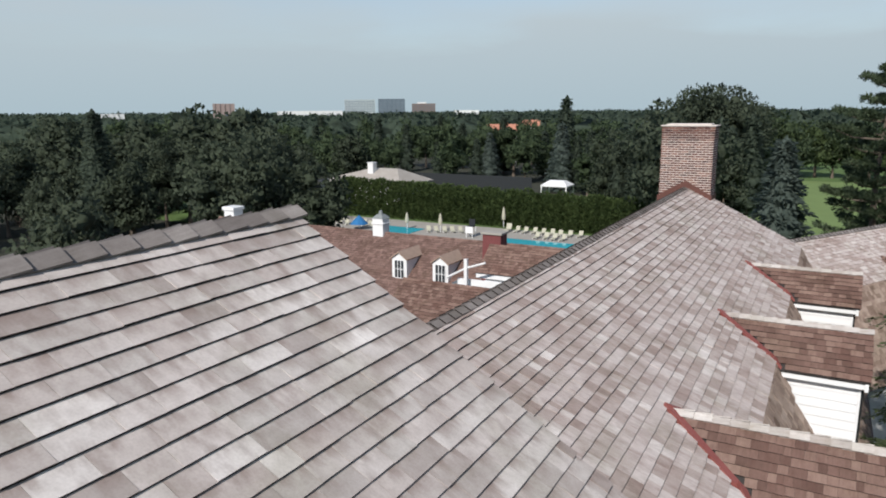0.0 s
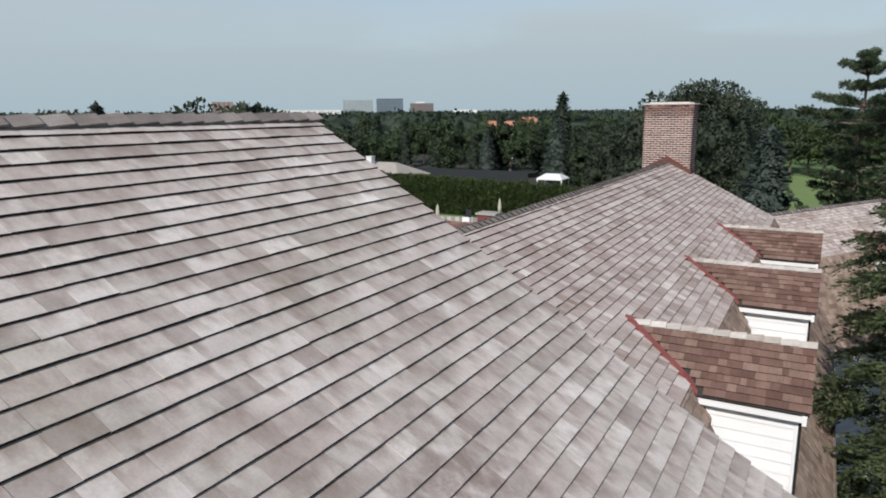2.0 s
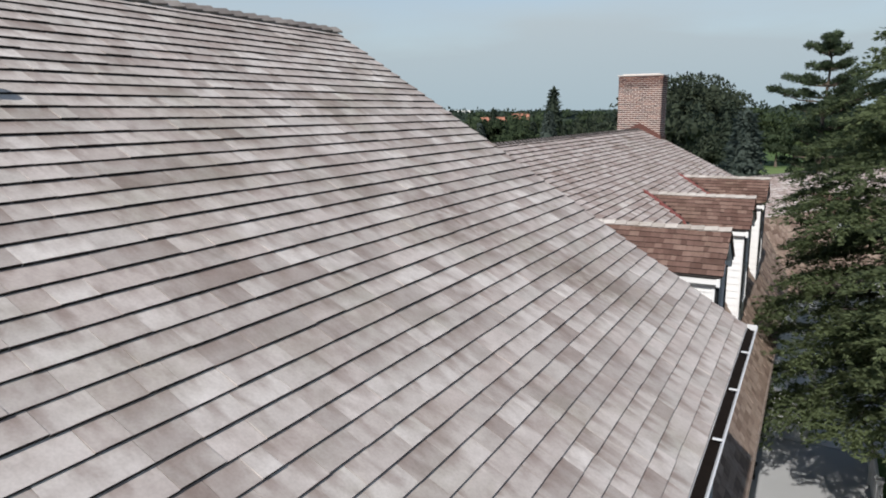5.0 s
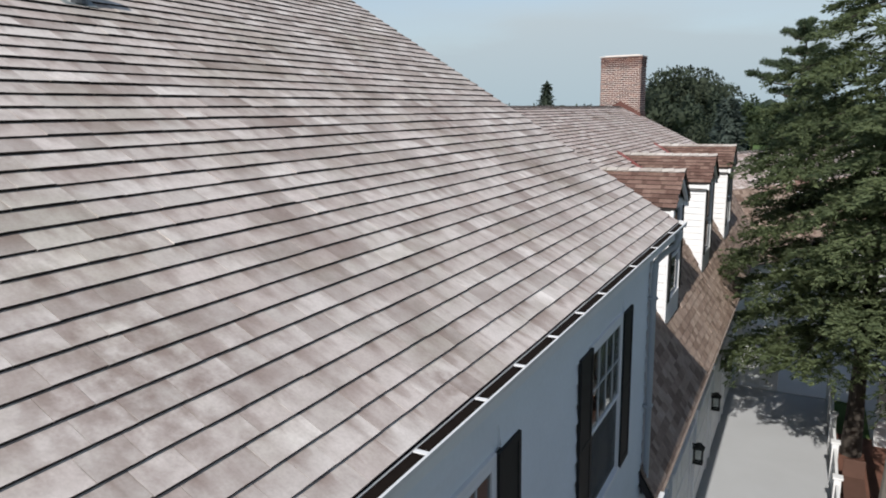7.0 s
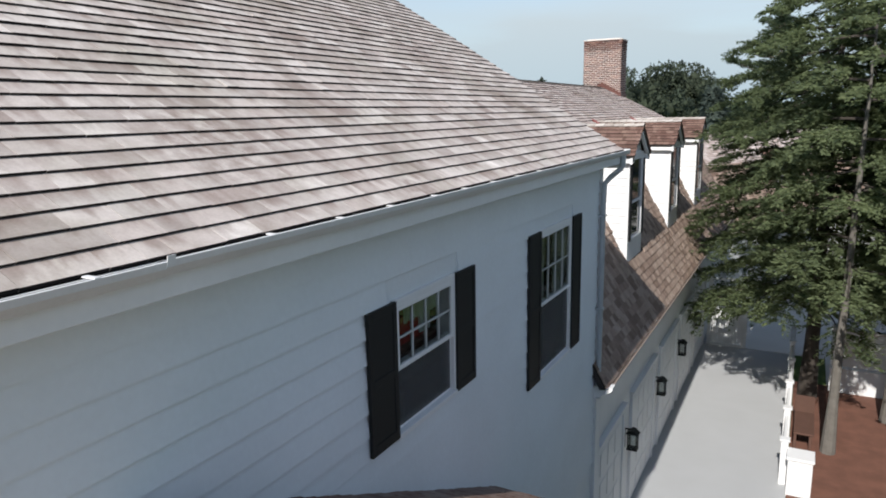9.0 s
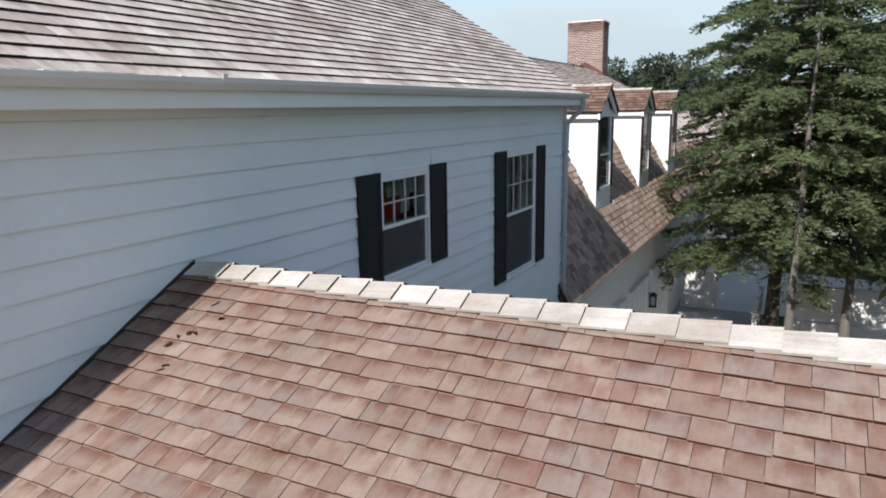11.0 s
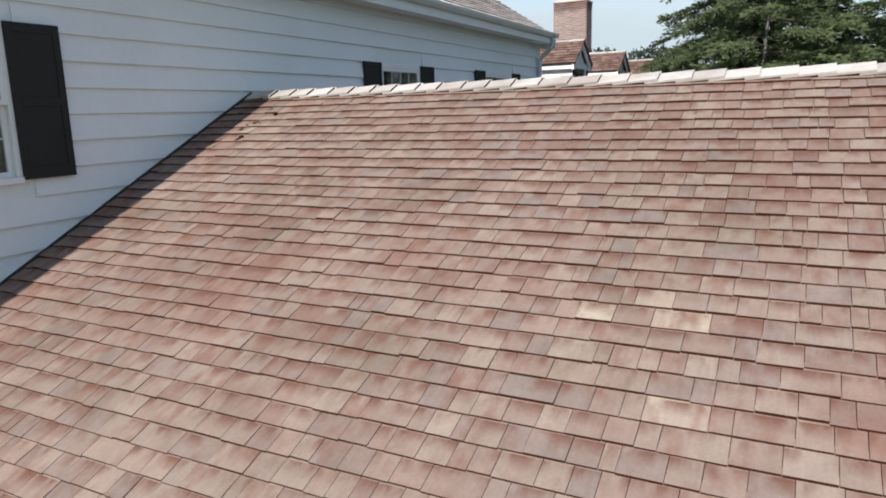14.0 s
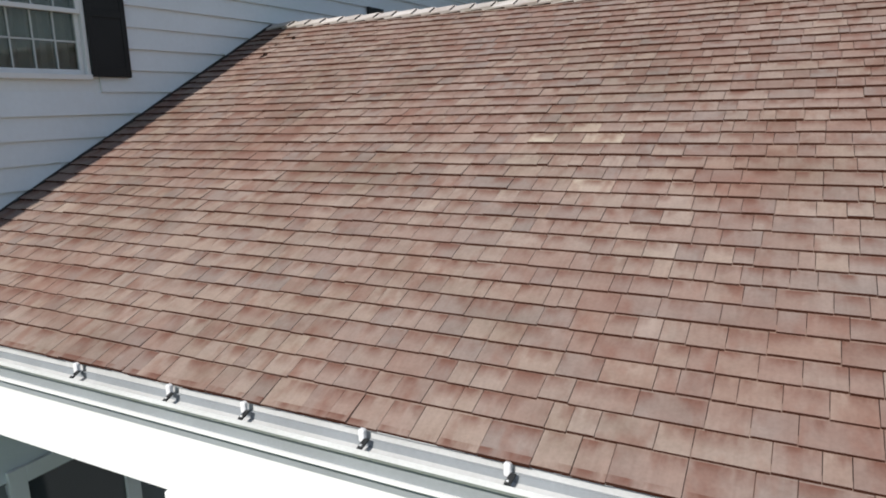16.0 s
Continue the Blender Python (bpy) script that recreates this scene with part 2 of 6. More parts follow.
litter_shadow.node_tree.nodes["Principled BSDF"].inputs["Specular IOR Level"].default_value = 0.1
deck_dark = plain("roof_deck", (0.035, 0.03, 0.028), 0.9)
asphalt = plain("pavement_pale", (0.40, 0.41, 0.42), 0.9, 0, 0.12, 0.8, 0.003, 90)
mulch = plain("mulch", (0.17, 0.075, 0.05), 0.95, 0, 0.5, 3, 0.01, 40)
grass = plain("grass", (0.085, 0.15, 0.035), 0.95, 0, 0.4, 0.3, 0.02, 12)
bark = plain("bark", (0.15, 0.12, 0.095), 0.95, 0, 0.5, 6, 0.02, 30)
bark_grey = plain("bark_grey", (0.15, 0.14, 0.125), 0.95, 0, 0.4, 6, 0.02, 30)
bark_dark = plain("bark_dark", (0.06, 0.05, 0.042), 0.95, 0, 0.5, 6, 0.02, 30)
concrete = plain("pool_deck", (0.33, 0.31, 0.28), 0.9, 0, 0.2, 0.7)
mortar = plain("mortar", (0.64, 0.58, 0.54), 0.95, 0, 0.2, 5, 0.003)


def glass_material(name, tint):
    m, t, b = nodes(name, 0.06)
    b.inputs["Base Color"].default_value = (*tint, 1)
    b.inputs["Specular IOR Level"].default_value = 0.8
    return m


# dark grey holding the shade under the porch roof in its colour
porch_shade_grey = plain("porch_shade_grey", (0.16, 0.175, 0.185), 0.7)
copper_brown = plain("copper_brown", (0.14, 0.06, 0.048), 0.5, 0.4, 0.3, 6)
red_brick_plain = plain("red_brick_far", (0.17, 0.05, 0.05), 0.9, 0, 0.3, 8)
tan_roof = plain("tan_roof_far", (0.33, 0.24, 0.19), 0.9, 0, 0.3, 4)
pale_roof = plain("pale_roof_far", (0.36, 0.33, 0.30), 0.9, 0, 0.25, 1)
concrete_white = plain("concrete_white", (0.68, 0.67, 0.65), 0.9, 0, 0.12, 1.0)
lawn_green = plain("lawn_green", (0.15, 0.22, 0.07), 0.95, 0, 0.25, 0.25, 0.01, 15)
plaster = plain("plaster", (0.42, 0.43, 0.40), 0.9)
floor_wood = plain("floor_wood", (0.16, 0.12, 0.09), 0.6)
red_cloth = plain("red_cloth", (0.55, 0.025, 0.035), 0.9)
red_dark = plain("red_cloth_dark", (0.22, 0.03, 0.035), 0.9)
curtain_cloth = plain("curtain_cloth", (0.72, 0.73, 0.68), 0.9)
gutter_grey = plain("gutter_grey", (0.66, 0.67, 0.68), 0.5, 0.0, 0.2, 1.5)
wood_brown = plain("wood_brown", (0.10, 0.05, 0.035), 0.8, 0, 0.3)
water = plain("pool_water", (0.05, 0.42, 0.52), 0.08, 0, 0.15, 0.6)
lounger_cloth = plain("lounger_cloth", (0.40, 0.39, 0.31), 0.85)
blue_cloth = plain("blue_cloth", (0.015, 0.13, 0.32), 0.8)
lead_dark = plain("lead_dark", (0.085, 0.09, 0.095), 0.45, 0.3, 0.3, 8)
lead_grey = plain("lead_grey", (0.20, 0.22, 0.22), 0.6)
tower_pale = plain("tower_pale", (0.36, 0.41, 0.43), 0.3, 0, 0.1, 0.05)
tower_glass = plain("tower_glass", (0.20, 0.25, 0.29), 0.3, 0, 0.1, 0.05)
tower_dark = plain("tower_dark", (0.09, 0.12, 0.15), 0.4, 0, 0.1, 0.05)
tower_white = plain("tower_white", (0.62, 0.63, 0.63), 0.8, 0, 0.1, 0.05)
tile_orange = plain("tile_orange", (0.45, 0.20, 0.13), 0.8, 0, 0.2, 0.3)
screen_black = plain("windscreen_black", (0.015, 0.018, 0.022), 0.9)


def window_pane_material():
    """Thin glass: clear, with the sheen of a pane."""
    m, t, b = nodes("window_pane", 0.02)
    clear, gloss, mix, sheen, curve, share = (t.nodes.new("ShaderNode" + k) for k in ("BsdfTransparent", "BsdfGlossy", "MixShader", "LayerWeight", "Math", "Math"))
    clear.inputs["Color"].default_value = (0.72, 0.75, 0.74, 1)
    gloss.inputs["Roughness"].default_value = 0.02
    sheen.inputs["Blend"].default_value = 0.5
    curve.operation, share.operation = "POWER", "MULTIPLY_ADD"
    curve.inputs[1].default_value = 3.0
    share.inputs[1].default_value, share.inputs[2].default_value = 0.35, 0.04
    t.links.new(sheen.outputs["Facing"], curve.inputs[0])
    t.links.new(curve.outputs[0], share.inputs[0])
    t.links.new(share.outputs[0], mix.inputs[0])
    t.links.new(clear.outputs[0], mix.inputs[1])
    t.links.new(gloss.outputs[0], mix.inputs[2])
    t.links.new(mix.outputs[0], t.nodes["Material Output"].inputs["Surface"])
    return m


def insect_screen_material():
    """Fine dark mesh: half of the light comes through."""
    m, t, b = nodes("screen_mesh", 0.8)
    b.inputs["Base Color"].default_value = (0.07, 0.073, 0.077, 1)
    clear, mix = t.nodes.new("ShaderNodeBsdfTransparent"), t.nodes.new("ShaderNodeMixShader")
    mix.inputs[0].default_value = 0.45
    t.links.new(b.outputs[0], mix.inputs[1])
    t.links.new(clear.outputs[0], mix.inputs[2])
    t.links.new(mix.outputs[0], t.nodes["Material Output"].inputs["Surface"])
    return m


window_glass = window_pane_material()
screen_mesh = insect_screen_material()
muntin_paint = plain("muntin_paint", (0.50, 0.52, 0.52), 0.6)
glass_dark = glass_material("window_glass", (0.03, 0.035, 0.04))


def brick_material(piece):
    m, t, b = nodes("brick", 0.9)
    rnd = t.nodes.new("ShaderNodeObjectInfo").outputs["Random"] if piece else t.nodes.new("ShaderNodeNewGeometry").outputs["Random Per Island"]
    col = ramp(t, [(0, (0.05, 0.025, 0.022)), (0.3, (0.10, 0.046, 0.038)), (0.75, (0.15, 0.072, 0.056)), (1, (0.24, 0.13, 0.10))])
    t.links.new(rnd, col.inputs["Fac"])
    n = noise_at(t, (1, 1, 1), 35, 5)
    t.links.new(mixer(t, "MULTIPLY", spread(t, n, 0.35, 0.65, 0.4, 0), col.outputs["Color"], (0.4, 0.36, 0.34)), b.inputs["Base Color"])
    bump(t, b, n, 0.5, 0.004)
    return m


brick = brick_material(True)


def leaf_material(name, dark, light, thin_share=0.5):
    m, t, b = nodes(name, 0.75)
    rnd = t.nodes.new("ShaderNodeNewGeometry").outputs["Random Per Island"]
    tree = t.nodes.new("ShaderNodeObjectInfo").outputs["Random"]
    n = noise_at(t, (1, 1, 1), 0.7, 3)
    a = t.nodes.new("ShaderNodeMath")
    a.operation = "MULTIPLY_ADD"
    a.inputs[1].default_value = 0.5
    t.links.new(rnd, a.inputs[0])
    t.links.new(spread(t, n, 0.3, 0.7, -0.1, 0.5), a.inputs[2])
    col = ramp(t, [(0, dark), (1, light)])
    t.links.new(a.outputs[0], col.inputs["Fac"])
    c = mixer(t, "MULTIPLY", spread(t, tree, 0, 1, 0, 0.45), col.outputs["Color"], (0.5, 0.55, 0.5))
    t.links.new(c, b.inputs["Base Color"])
    b.inputs["Specular IOR Level"].default_value = 0.15
    # thin leaves let some light through
    thin, mix = t.nodes.new("ShaderNodeBsdfTranslucent"), t.nodes.new("ShaderNodeMixShader")
    mix.inputs[0].default_value = thin_share
    t.links.new(c, thin.inputs["Color"])
    t.links.new(b.outputs[0], mix.inputs[1])
    t.links.new(thin.outputs[0], mix.inputs[2])
    t.links.new(mix.outputs[0], t.nodes["Material Output"].inputs["Surface"])
    return m


leaf_spruce = leaf_material("needles_dark", (0.046, 0.063, 0.049), (0.098, 0.127, 0.09))
leaf_hemlock = leaf_material("needles_hemlock", (0.128, 0.165, 0.09), (0.255, 0.305, 0.155), thin_share=0.58)
leaf_pine = leaf_material("needles_pine", (0.062, 0.09, 0.055), (0.15, 0.195, 0.11))
leaf_blue = leaf_material("needles_blue", (0.07, 0.095, 0.084), (0.175, 0.215, 0.19))
leaf_oak = leaf_material("leaves_green", (0.066, 0.083, 0.06), (0.11, 0.136, 0.088))
leaf_mid = leaf_material("leaves_mid", (0.058, 0.084, 0.048), (0.11, 0.15, 0.078))
leaf_bright = leaf_material("leaves_bright", (0.05, 0.075, 0.034), (0.115, 0.155, 0.065))
# the far green is bluer: distance haze is mixed into the leaf colour
leaf_far_haze = leaf_material("leaves_far", (0.06, 0.085, 0.065), (0.105, 0.14, 0.10))
leaf_hedge = leaf_material("hedge_green", (0.06, 0.088, 0.034), (0.12, 0.165, 0.06))

# ---- small builders ----
def mesh_of(name, verts, faces, mat, butt=None):
    """One mesh; with butt, every box's lower end has that material."""
    me = bpy.data.meshes.new(name)
    me.from_pydata([tuple(v) for v in verts], [], [tuple(f) for f in faces])
    me.materials.append(mat)
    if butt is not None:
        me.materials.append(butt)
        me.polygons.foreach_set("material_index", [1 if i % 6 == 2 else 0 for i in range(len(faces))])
    me.update()
    return me


def quads_mesh(name, corners, mat, out=None):
    """Many loose four-cornered blades from an array of n x 4 x 3; out: a way for each that its leaves face, as the clump does."""
    n = len(corners)
    if out is not None:
        face = np.cross(corners[:, 2] - corners[:, 0], corners[:, 3] - corners[:, 1])
        if out.ndim == 2:
            out = np.repeat(out[:, None], 4, axis=1)
        back = (face * out[:, 0]).sum(1)[:, None, None] < 0
        corners, out = np.where(back, corners[:, ::-1], corners), np.where(back, out[:, ::-1], out)
    me = bpy.data.meshes.new(name)
    me.vertices.add(n * 4)
    me.vertices.foreach_set("co", np.ascontiguousarray(corners, dtype=np.float32).ravel())
    me.loops.add(n * 4)
    me.loops.foreach_set("vertex_index", np.arange(n * 4, dtype=np.int32))
    me.polygons.add(n)
    me.polygons.foreach_set("loop_start", np.arange(0, n * 4, 4, dtype=np.int32))
    me.update(calc_edges=True)
    me.validate()
    if out is not None:
        me.polygons.foreach_set("use_smooth", np.ones(n, dtype=bool))
        me.normals_split_custom_set_from_vertices((unit(out).reshape(-1, 3) if out.ndim == 3 else np.repeat(unit(out), 4, axis=0)).tolist())
    me.materials.append(mat)
    return me


def unit(v):
    return v / (np.linalg.norm(v, axis=-1, keepdims=True) + 1e-9)


BOX_FACES = ((0, 3, 2, 1), (4, 5, 6, 7), (0, 1, 5, 4), (1, 2, 6, 5), (2, 3, 7, 6), (3, 0, 4, 7))


def box_verts(x0, y0, z0, x1, y1, z1):
    return [(x0, y0, z0), (x1, y0, z0), (x1, y1, z0), (x0, y1, z0), (x0, y0, z1), (x1, y0, z1), (x1, y1, z1), (x0, y1, z1)]


def bm_boxes(boxes, bevel=0.0):
    bm = bmesh.new()
    for b in boxes:
        vs = [bm.verts.new(v) for v in (b if len(b) == 8 else box_verts(*b))]
        for f in BOX_FACES:
            bm.faces.new([vs[i] for i in f])
    if bevel:
        bmesh.ops.bevel(bm, geom=list(bm.edges), offset=bevel, segments=1, affect="EDGES")
    bmesh.ops.recalc_face_normals(bm, faces=list(bm.faces))
    return bm


def prism(profile, y0, y1, axis="y"):
    """A closed profile of (x, z), drawn along y (or of (y, z) along x)."""
    bm = bmesh.new()
    put = (lambda a, b, s: (a, s, b)) if axis == "y" else (lambda a, b, s: (s, a, b))
    near = [bm.verts.new(put(a, b, y0)) for a, b in profile]
    far = [bm.verts.new(put(a, b, y1)) for a, b in profile]
    k = len(profile)
    bm.faces.new(near)
    bm.faces.new(far[::-1])
    for i in range(k):
        bm.faces.new((near[i], near[(i + 1) % k], far[(i + 1) % k], far[i]))
    bmesh.ops.recalc_face_normals(bm, faces=list(bm.faces))
    return bm


def part(name, bm, mat, parent=None, label="", m=None):
    me = bpy.data.meshes.new(name)
    bm.to_mesh(me)
    bm.free()
    me.materials.append(mat)
    ob = new(name, me)
    if m is not None:
        ob.matrix_world = m
    if parent is not None:
        ob.parent = parent
    return tagged(ob, label)


def piece(name, me, parent, m=None):
    ob = new(name, me)
    ob.parent = parent
    if m is not None:
        ob.matrix_basis = m
    return ob


def thing(name, label, category, group="", kind=""):
    return tagged(new(name), label, category, group, kind)


def tube(points, radius, sides=8):
    bm = bmesh.new()
    rings = []
    for i, p in enumerate(points):
        p = Vector(p)
        d = (Vector(points[min(i + 1, len(points) - 1)]) - Vector(points[max(i - 1, 0)])).normalized()
        u = d.orthogonal().normalized() if i == 0 else (u - d * u.dot(d)).normalized()
        v = d.cross(u)
        r = radius[i] if hasattr(radius, "__len__") else radius
        rings.append([bm.verts.new(p + r * (math.cos(a) * u + math.sin(a) * v)) for a in (2 * math.pi * k / sides for k in range(sides))])
    for a, b in zip(rings, rings[1:]):
        for k in range(sides):
            bm.faces.new((a[k], a[(k + 1) % sides], b[(k + 1) % sides], b[k]))
    bm.faces.new(rings[0][::-1])
    bm.faces.new(rings[-1])
    return bm


# ---- shingles ----
WIDTHS = (0.085, 0.11, 0.135, 0.16, 0.19, 0.225, 0.27, 0.32)


def shingle_verts(w, length, thick, g=0.0025):
    lo = [(g, 0, 0.0), (w - g, 0, 0.0), (w - g, length, -0.004), (g, length, -0.004)]
    hi = [(g, 0, thick), (w - g, 0, thick), (w - g, length, 0.001), (g, length, 0.001)]
    return lo + hi


SHINGLE_MESHES = {}


def lay_shingles(roof, origin, u, v, width, length, exposure, mats, keep, near, seed, thick=0.012, name="shingle", wide=1.0, gap=0.0025, rough=1.0, phase=0.0, widen=0.0, ragged=0.0, over=0.012):
    """Courses up one roof plane from its eave. keep(u, v): part of the plane that is roofed; near(u, v): pieces made as objects of their own."""
    rng = random.Random(seed)
    u, v, origin = Vector(u).normalized(), Vector(v).normalized(), Vector(origin)
    n = u.cross(v)
    if n.z < 0:
        origin, u, n = origin + u * width, -u, -n
        keep_, near_ = keep, near
        keep, near = (lambda a, b: keep_(width - a, b)), (lambda a, b: near_(width - a, b))
    basis = Matrix((u, v, n)).transposed()
    verts, faces, made = [], [], 0
    for row in range(int(math.ceil((length + phase) / exposure))):
        v0 = max(row * exposure - phase, -over)
        v0 += max(0.0, v0 - 1.68) * widen
        if v0 > length - 0.02:
            break
        run = min(exposure * 1.35, length - v0 + 0.01)
        if (phase > 0.6 * exposure or over < 0) and row < 2:
            # the lowest course is a little longer
            if row == 0:
                continue
            run, v0 = run + v0 + over, -over
        a = -rng.random() * 0.2
        first, last = rng.uniform(0, ragged), width - rng.uniform(0, ragged)
        while a < width:
            k = min(7, max(0, int(rng.gauss(3.6, 1.9) + 0.5)))
            w = WIDTHS[k] * wide
            a0, a1 = max(a, first), min(a + w, last)
            a += w
            if a1 - a0 < 0.03 or not keep((a0 + a1) / 2, v0 + exposure * 0.5):
                continue
            slip, th = rng.gauss(0, 0.0025 * rough), thick * rng.uniform(1 - 0.25 * rough, 1 + 0.3 * rough)
            at = origin + u * a0 + v * (v0 + slip) + n * rng.uniform(0, 0.0025) * rough
            whole = a1 - a0 > w - 1e-6 and run > exposure * 1.3
            if whole and near(a0, v0) and made < 300:
                key = (k, round(exposure, 3), wide, thick, mats[0].name)
                if key not in SHINGLE_MESHES:
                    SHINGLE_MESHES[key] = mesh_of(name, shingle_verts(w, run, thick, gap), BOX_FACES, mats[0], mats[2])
                piece(name, SHINGLE_MESHES[key], roof, Matrix.Translation(at) @ basis.to_4x4())
                made += 1
            else:
                base = len(verts)
                turn = rng.gauss(0, 0.004) * rough
                for x, y, z in shingle_verts(a1 - a0, run, th, gap):
                    verts.append(at + u * x + v * (y + turn * x) + n * z)
                faces += [tuple(base + i for i in f) for f in BOX_FACES]
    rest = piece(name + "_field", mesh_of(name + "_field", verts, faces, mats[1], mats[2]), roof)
    tagged(rest, kind="stuff")


def lay_caps(roof, start, along, length, side, drop, mats, pitch, seed, width=0.13, thick=0.016, high=0.03):
    """Overlapping ridge caps, two boards each, from start along the ridge."""
    rng = random.Random(seed)
    along, side = Vector(along).normalized(), Vector(side).normalized()
    up = Vector((0, 0, 1))
    shape = []
    L = pitch * 1.45
    for s in (1, -1):
        d = (side * s - up * drop).normalized()
        nn = (up + side * s * drop).normalized()
        b = [Vector() - along * 0, d * width, d * width + along * L, along * L]
        lift = [high, high, 0.004, 0.004]
        shape.append(([p + nn * h for p, h in zip(b, lift)], [p + nn * (h + thick) for p, h in zip(b, lift)]))
    verts, faces = [], []
    for lo, hi in shape:
        base = len(verts)
        verts += lo + hi
        faces += [tuple(base + i for i in f) for f in BOX_FACES]
    me = mesh_of("ridge_cap", verts, faces, mats[0], end_dark)
    for i in range(int(length / pitch)):
        piece("ridge_cap", me, roof, Matrix.Translation(Vector(start) + along * (i * pitch + rng.gauss(0, 0.005)) + up * rng.uniform(0, 0.0015)))


GROUND = -7.3
SLOPE_A, RIDGE_A = 0.6313, (-4.90, 3.112)
WALL_X = -0.31
# ---- ground ----
bm = bmesh.new()
bmesh.ops.create_grid(bm, x_segments=8, y_segments=8, size=4000)
ground = tagged(part("ground", bm, grass, None, "", Matrix.Translation((0, 0, GROUND))), "green mown grass ground reaching the horizon", "ground", kind="structure")
lane = tagged(part("pavement", bm_boxes([(-0.4, -7.9, GROUND, 2.45, 40, GROUND + 0.03)]), asphalt), "pale grey paved lane beside the house", "pavement", kind="structure")
bed = tagged(part("mulch_bed", bm_boxes([(2.46, 3.2, GROUND, 9, 11.8, GROUND + 0.05)]), mulch), "red-brown mulch bed under the trees", "planting bed", kind="structure")

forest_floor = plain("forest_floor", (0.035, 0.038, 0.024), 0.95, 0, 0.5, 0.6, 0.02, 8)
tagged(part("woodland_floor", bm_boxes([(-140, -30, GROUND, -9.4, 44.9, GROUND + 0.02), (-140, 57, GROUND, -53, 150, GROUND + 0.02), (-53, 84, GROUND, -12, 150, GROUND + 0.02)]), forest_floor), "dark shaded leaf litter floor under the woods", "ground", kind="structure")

# ---- main house ----
A0, A1 = -24.0, 0.33
house = thing("main_house", "white clapboard house with weathered grey cedar shingle roof", "house")
roof_a = part("roof", prism([(-0.045, 0.034), (RIDGE_A[0], RIDGE_A[1] - 0.012), (2 * RIDGE_A[0] - 0.03, -0.02), (2 * RIDGE_A[0] - 0.02, -0.08), (RIDGE_A[0], RIDGE_A[1] - 0.14), (-0.06, -0.02)], A0, A1), deck_dark, house, "weathered silver-grey cedar shingle roof")
back_x = 2 * RIDGE_A[0] - WALL_X
for y0, y1 in ((A0 + 0.15, A0 + 0.3), (A1 - 0.27, A1 - 0.12)):
    part("gable_wall", prism([(WALL_X - 0.003, GROUND), (WALL_X - 0.003, -0.22), (RIDGE_A[0], RIDGE_A[1] - 0.2), (back_x, -0.22), (back_x, GROUND)], y0, y1), white_paint, house, "white painted gable wall")
part("back_wall", bm_boxes([(back_x, A0 + 0.3, GROUND, back_x + 0.15, A1 - 0.27, -0.25)]), white_paint, house)
part("inner_wall", bm_boxes([(WALL_X - 2.6, A0 + 0.3, GROUND, WALL_X - 2.5, A1 - 0.27, -0.3)]), plaster, house, "plain inner room wall")
part("inner_floor", bm_boxes([(WALL_X - 2.5, A0 + 0.3, -3.5, WALL_X - 0.13, A1 - 0.27, -3.4), (WALL_X - 2.5, A0 + 0.3, -0.45, WALL_X - 0.13, A1 - 0.27, -0.4)]), floor_wood, house, "plain inner floor and ceiling")
# windows of the long wall: y0, y1, z0, z1 of the opening
WINDOWS = ((-10.95, -10.09, -1.72, -0.70, True), (-5.56, -4.56, -1.82, -0.74, False), (-2.42, -1.22, -2.50, -0.72, False))
cuts = sorted(WINDOWS)
boxes, y = [], A0 + 0.3
for y0, y1, z0, z1, _ in cuts:
    boxes += [(WALL_X - 0.13, y, GROUND, WALL_X, y0, -0.22), (WALL_X - 0.13, y0, GROUND, WALL_X, y1, z0), (WALL_X - 0.13, y0, z1, WALL_X, y1, -0.22)]
    y = y1
boxes.append((WALL_X - 0.13, y, GROUND, WALL_X, A1 - 0.27, -0.22))
walls = [part("wall", bm_boxes([b]), wall_paint, house, "white painted clapboard wall in shade") for b in boxes]
wall_a = walls[0]


def lay_boards(wall, x, spans, z_top, z_low, exposure, holes, seed, seam=4.2, mat=wall_paint):
    """Clapboards across a wall that faces +x, cut at the openings."""
    rng = random.Random(seed)
    z = z_top
    while z > z_low:
        for s0, s1 in spans:
            edges = [s0]
            for h0, h1, b0, b1 in sorted(holes):
                if b0 < z - 0.07 and b1 > z - exposure + 0.02 and h1 > s0 and h0 < s1:
                    edges += [h0, h1]
            edges.append(s1)
            for e0, e1 in zip(edges[::2], edges[1::2]):
                k = e0
                while k < e1 - 0.05:
                    stop = min(e1, k + rng.uniform(0.7, 1.3) * seam)
                    if e1 - stop < 0.5:
                        stop = e1
                    t = 0.026 + rng.uniform(-0.002, 0.004)
                    v = [(x, k, z - exposure), (x + t, k, z - exposure), (x + t, stop - 0.002, z - exposure), (x, stop - 0.002, z - exposure),
                         (x, k, z), (x + 0.004, k, z), (x + 0.004, stop - 0.002, z), (x, stop - 0.002, z)]
                    ob = piece("clapboard", mesh_of("clapboard", v, BOX_FACES, mat), wall)
                    k = stop
        z -= exposure


lay_boards(wall_a, WALL_X, [(-14.0, 0.13)], -0.194, -4.6, 0.183, [(w[0] - 0.08, w[1] + 0.08, w[2] - 0.01, w[3] + 0.1) for w in WINDOWS], 31, 30.0)
part("frieze_board", bm_boxes([(WALL_X, A0 + 0.3, -0.192, WALL_X + 0.012, A1 - 0.2, -0.12)]), white_paint, house)
part("corner_board", bm_boxes([(WALL_X, A1 - 0.2, -4.6, WALL_X + 0.03, A1 - 0.08, -0.12)]), white_paint, house)
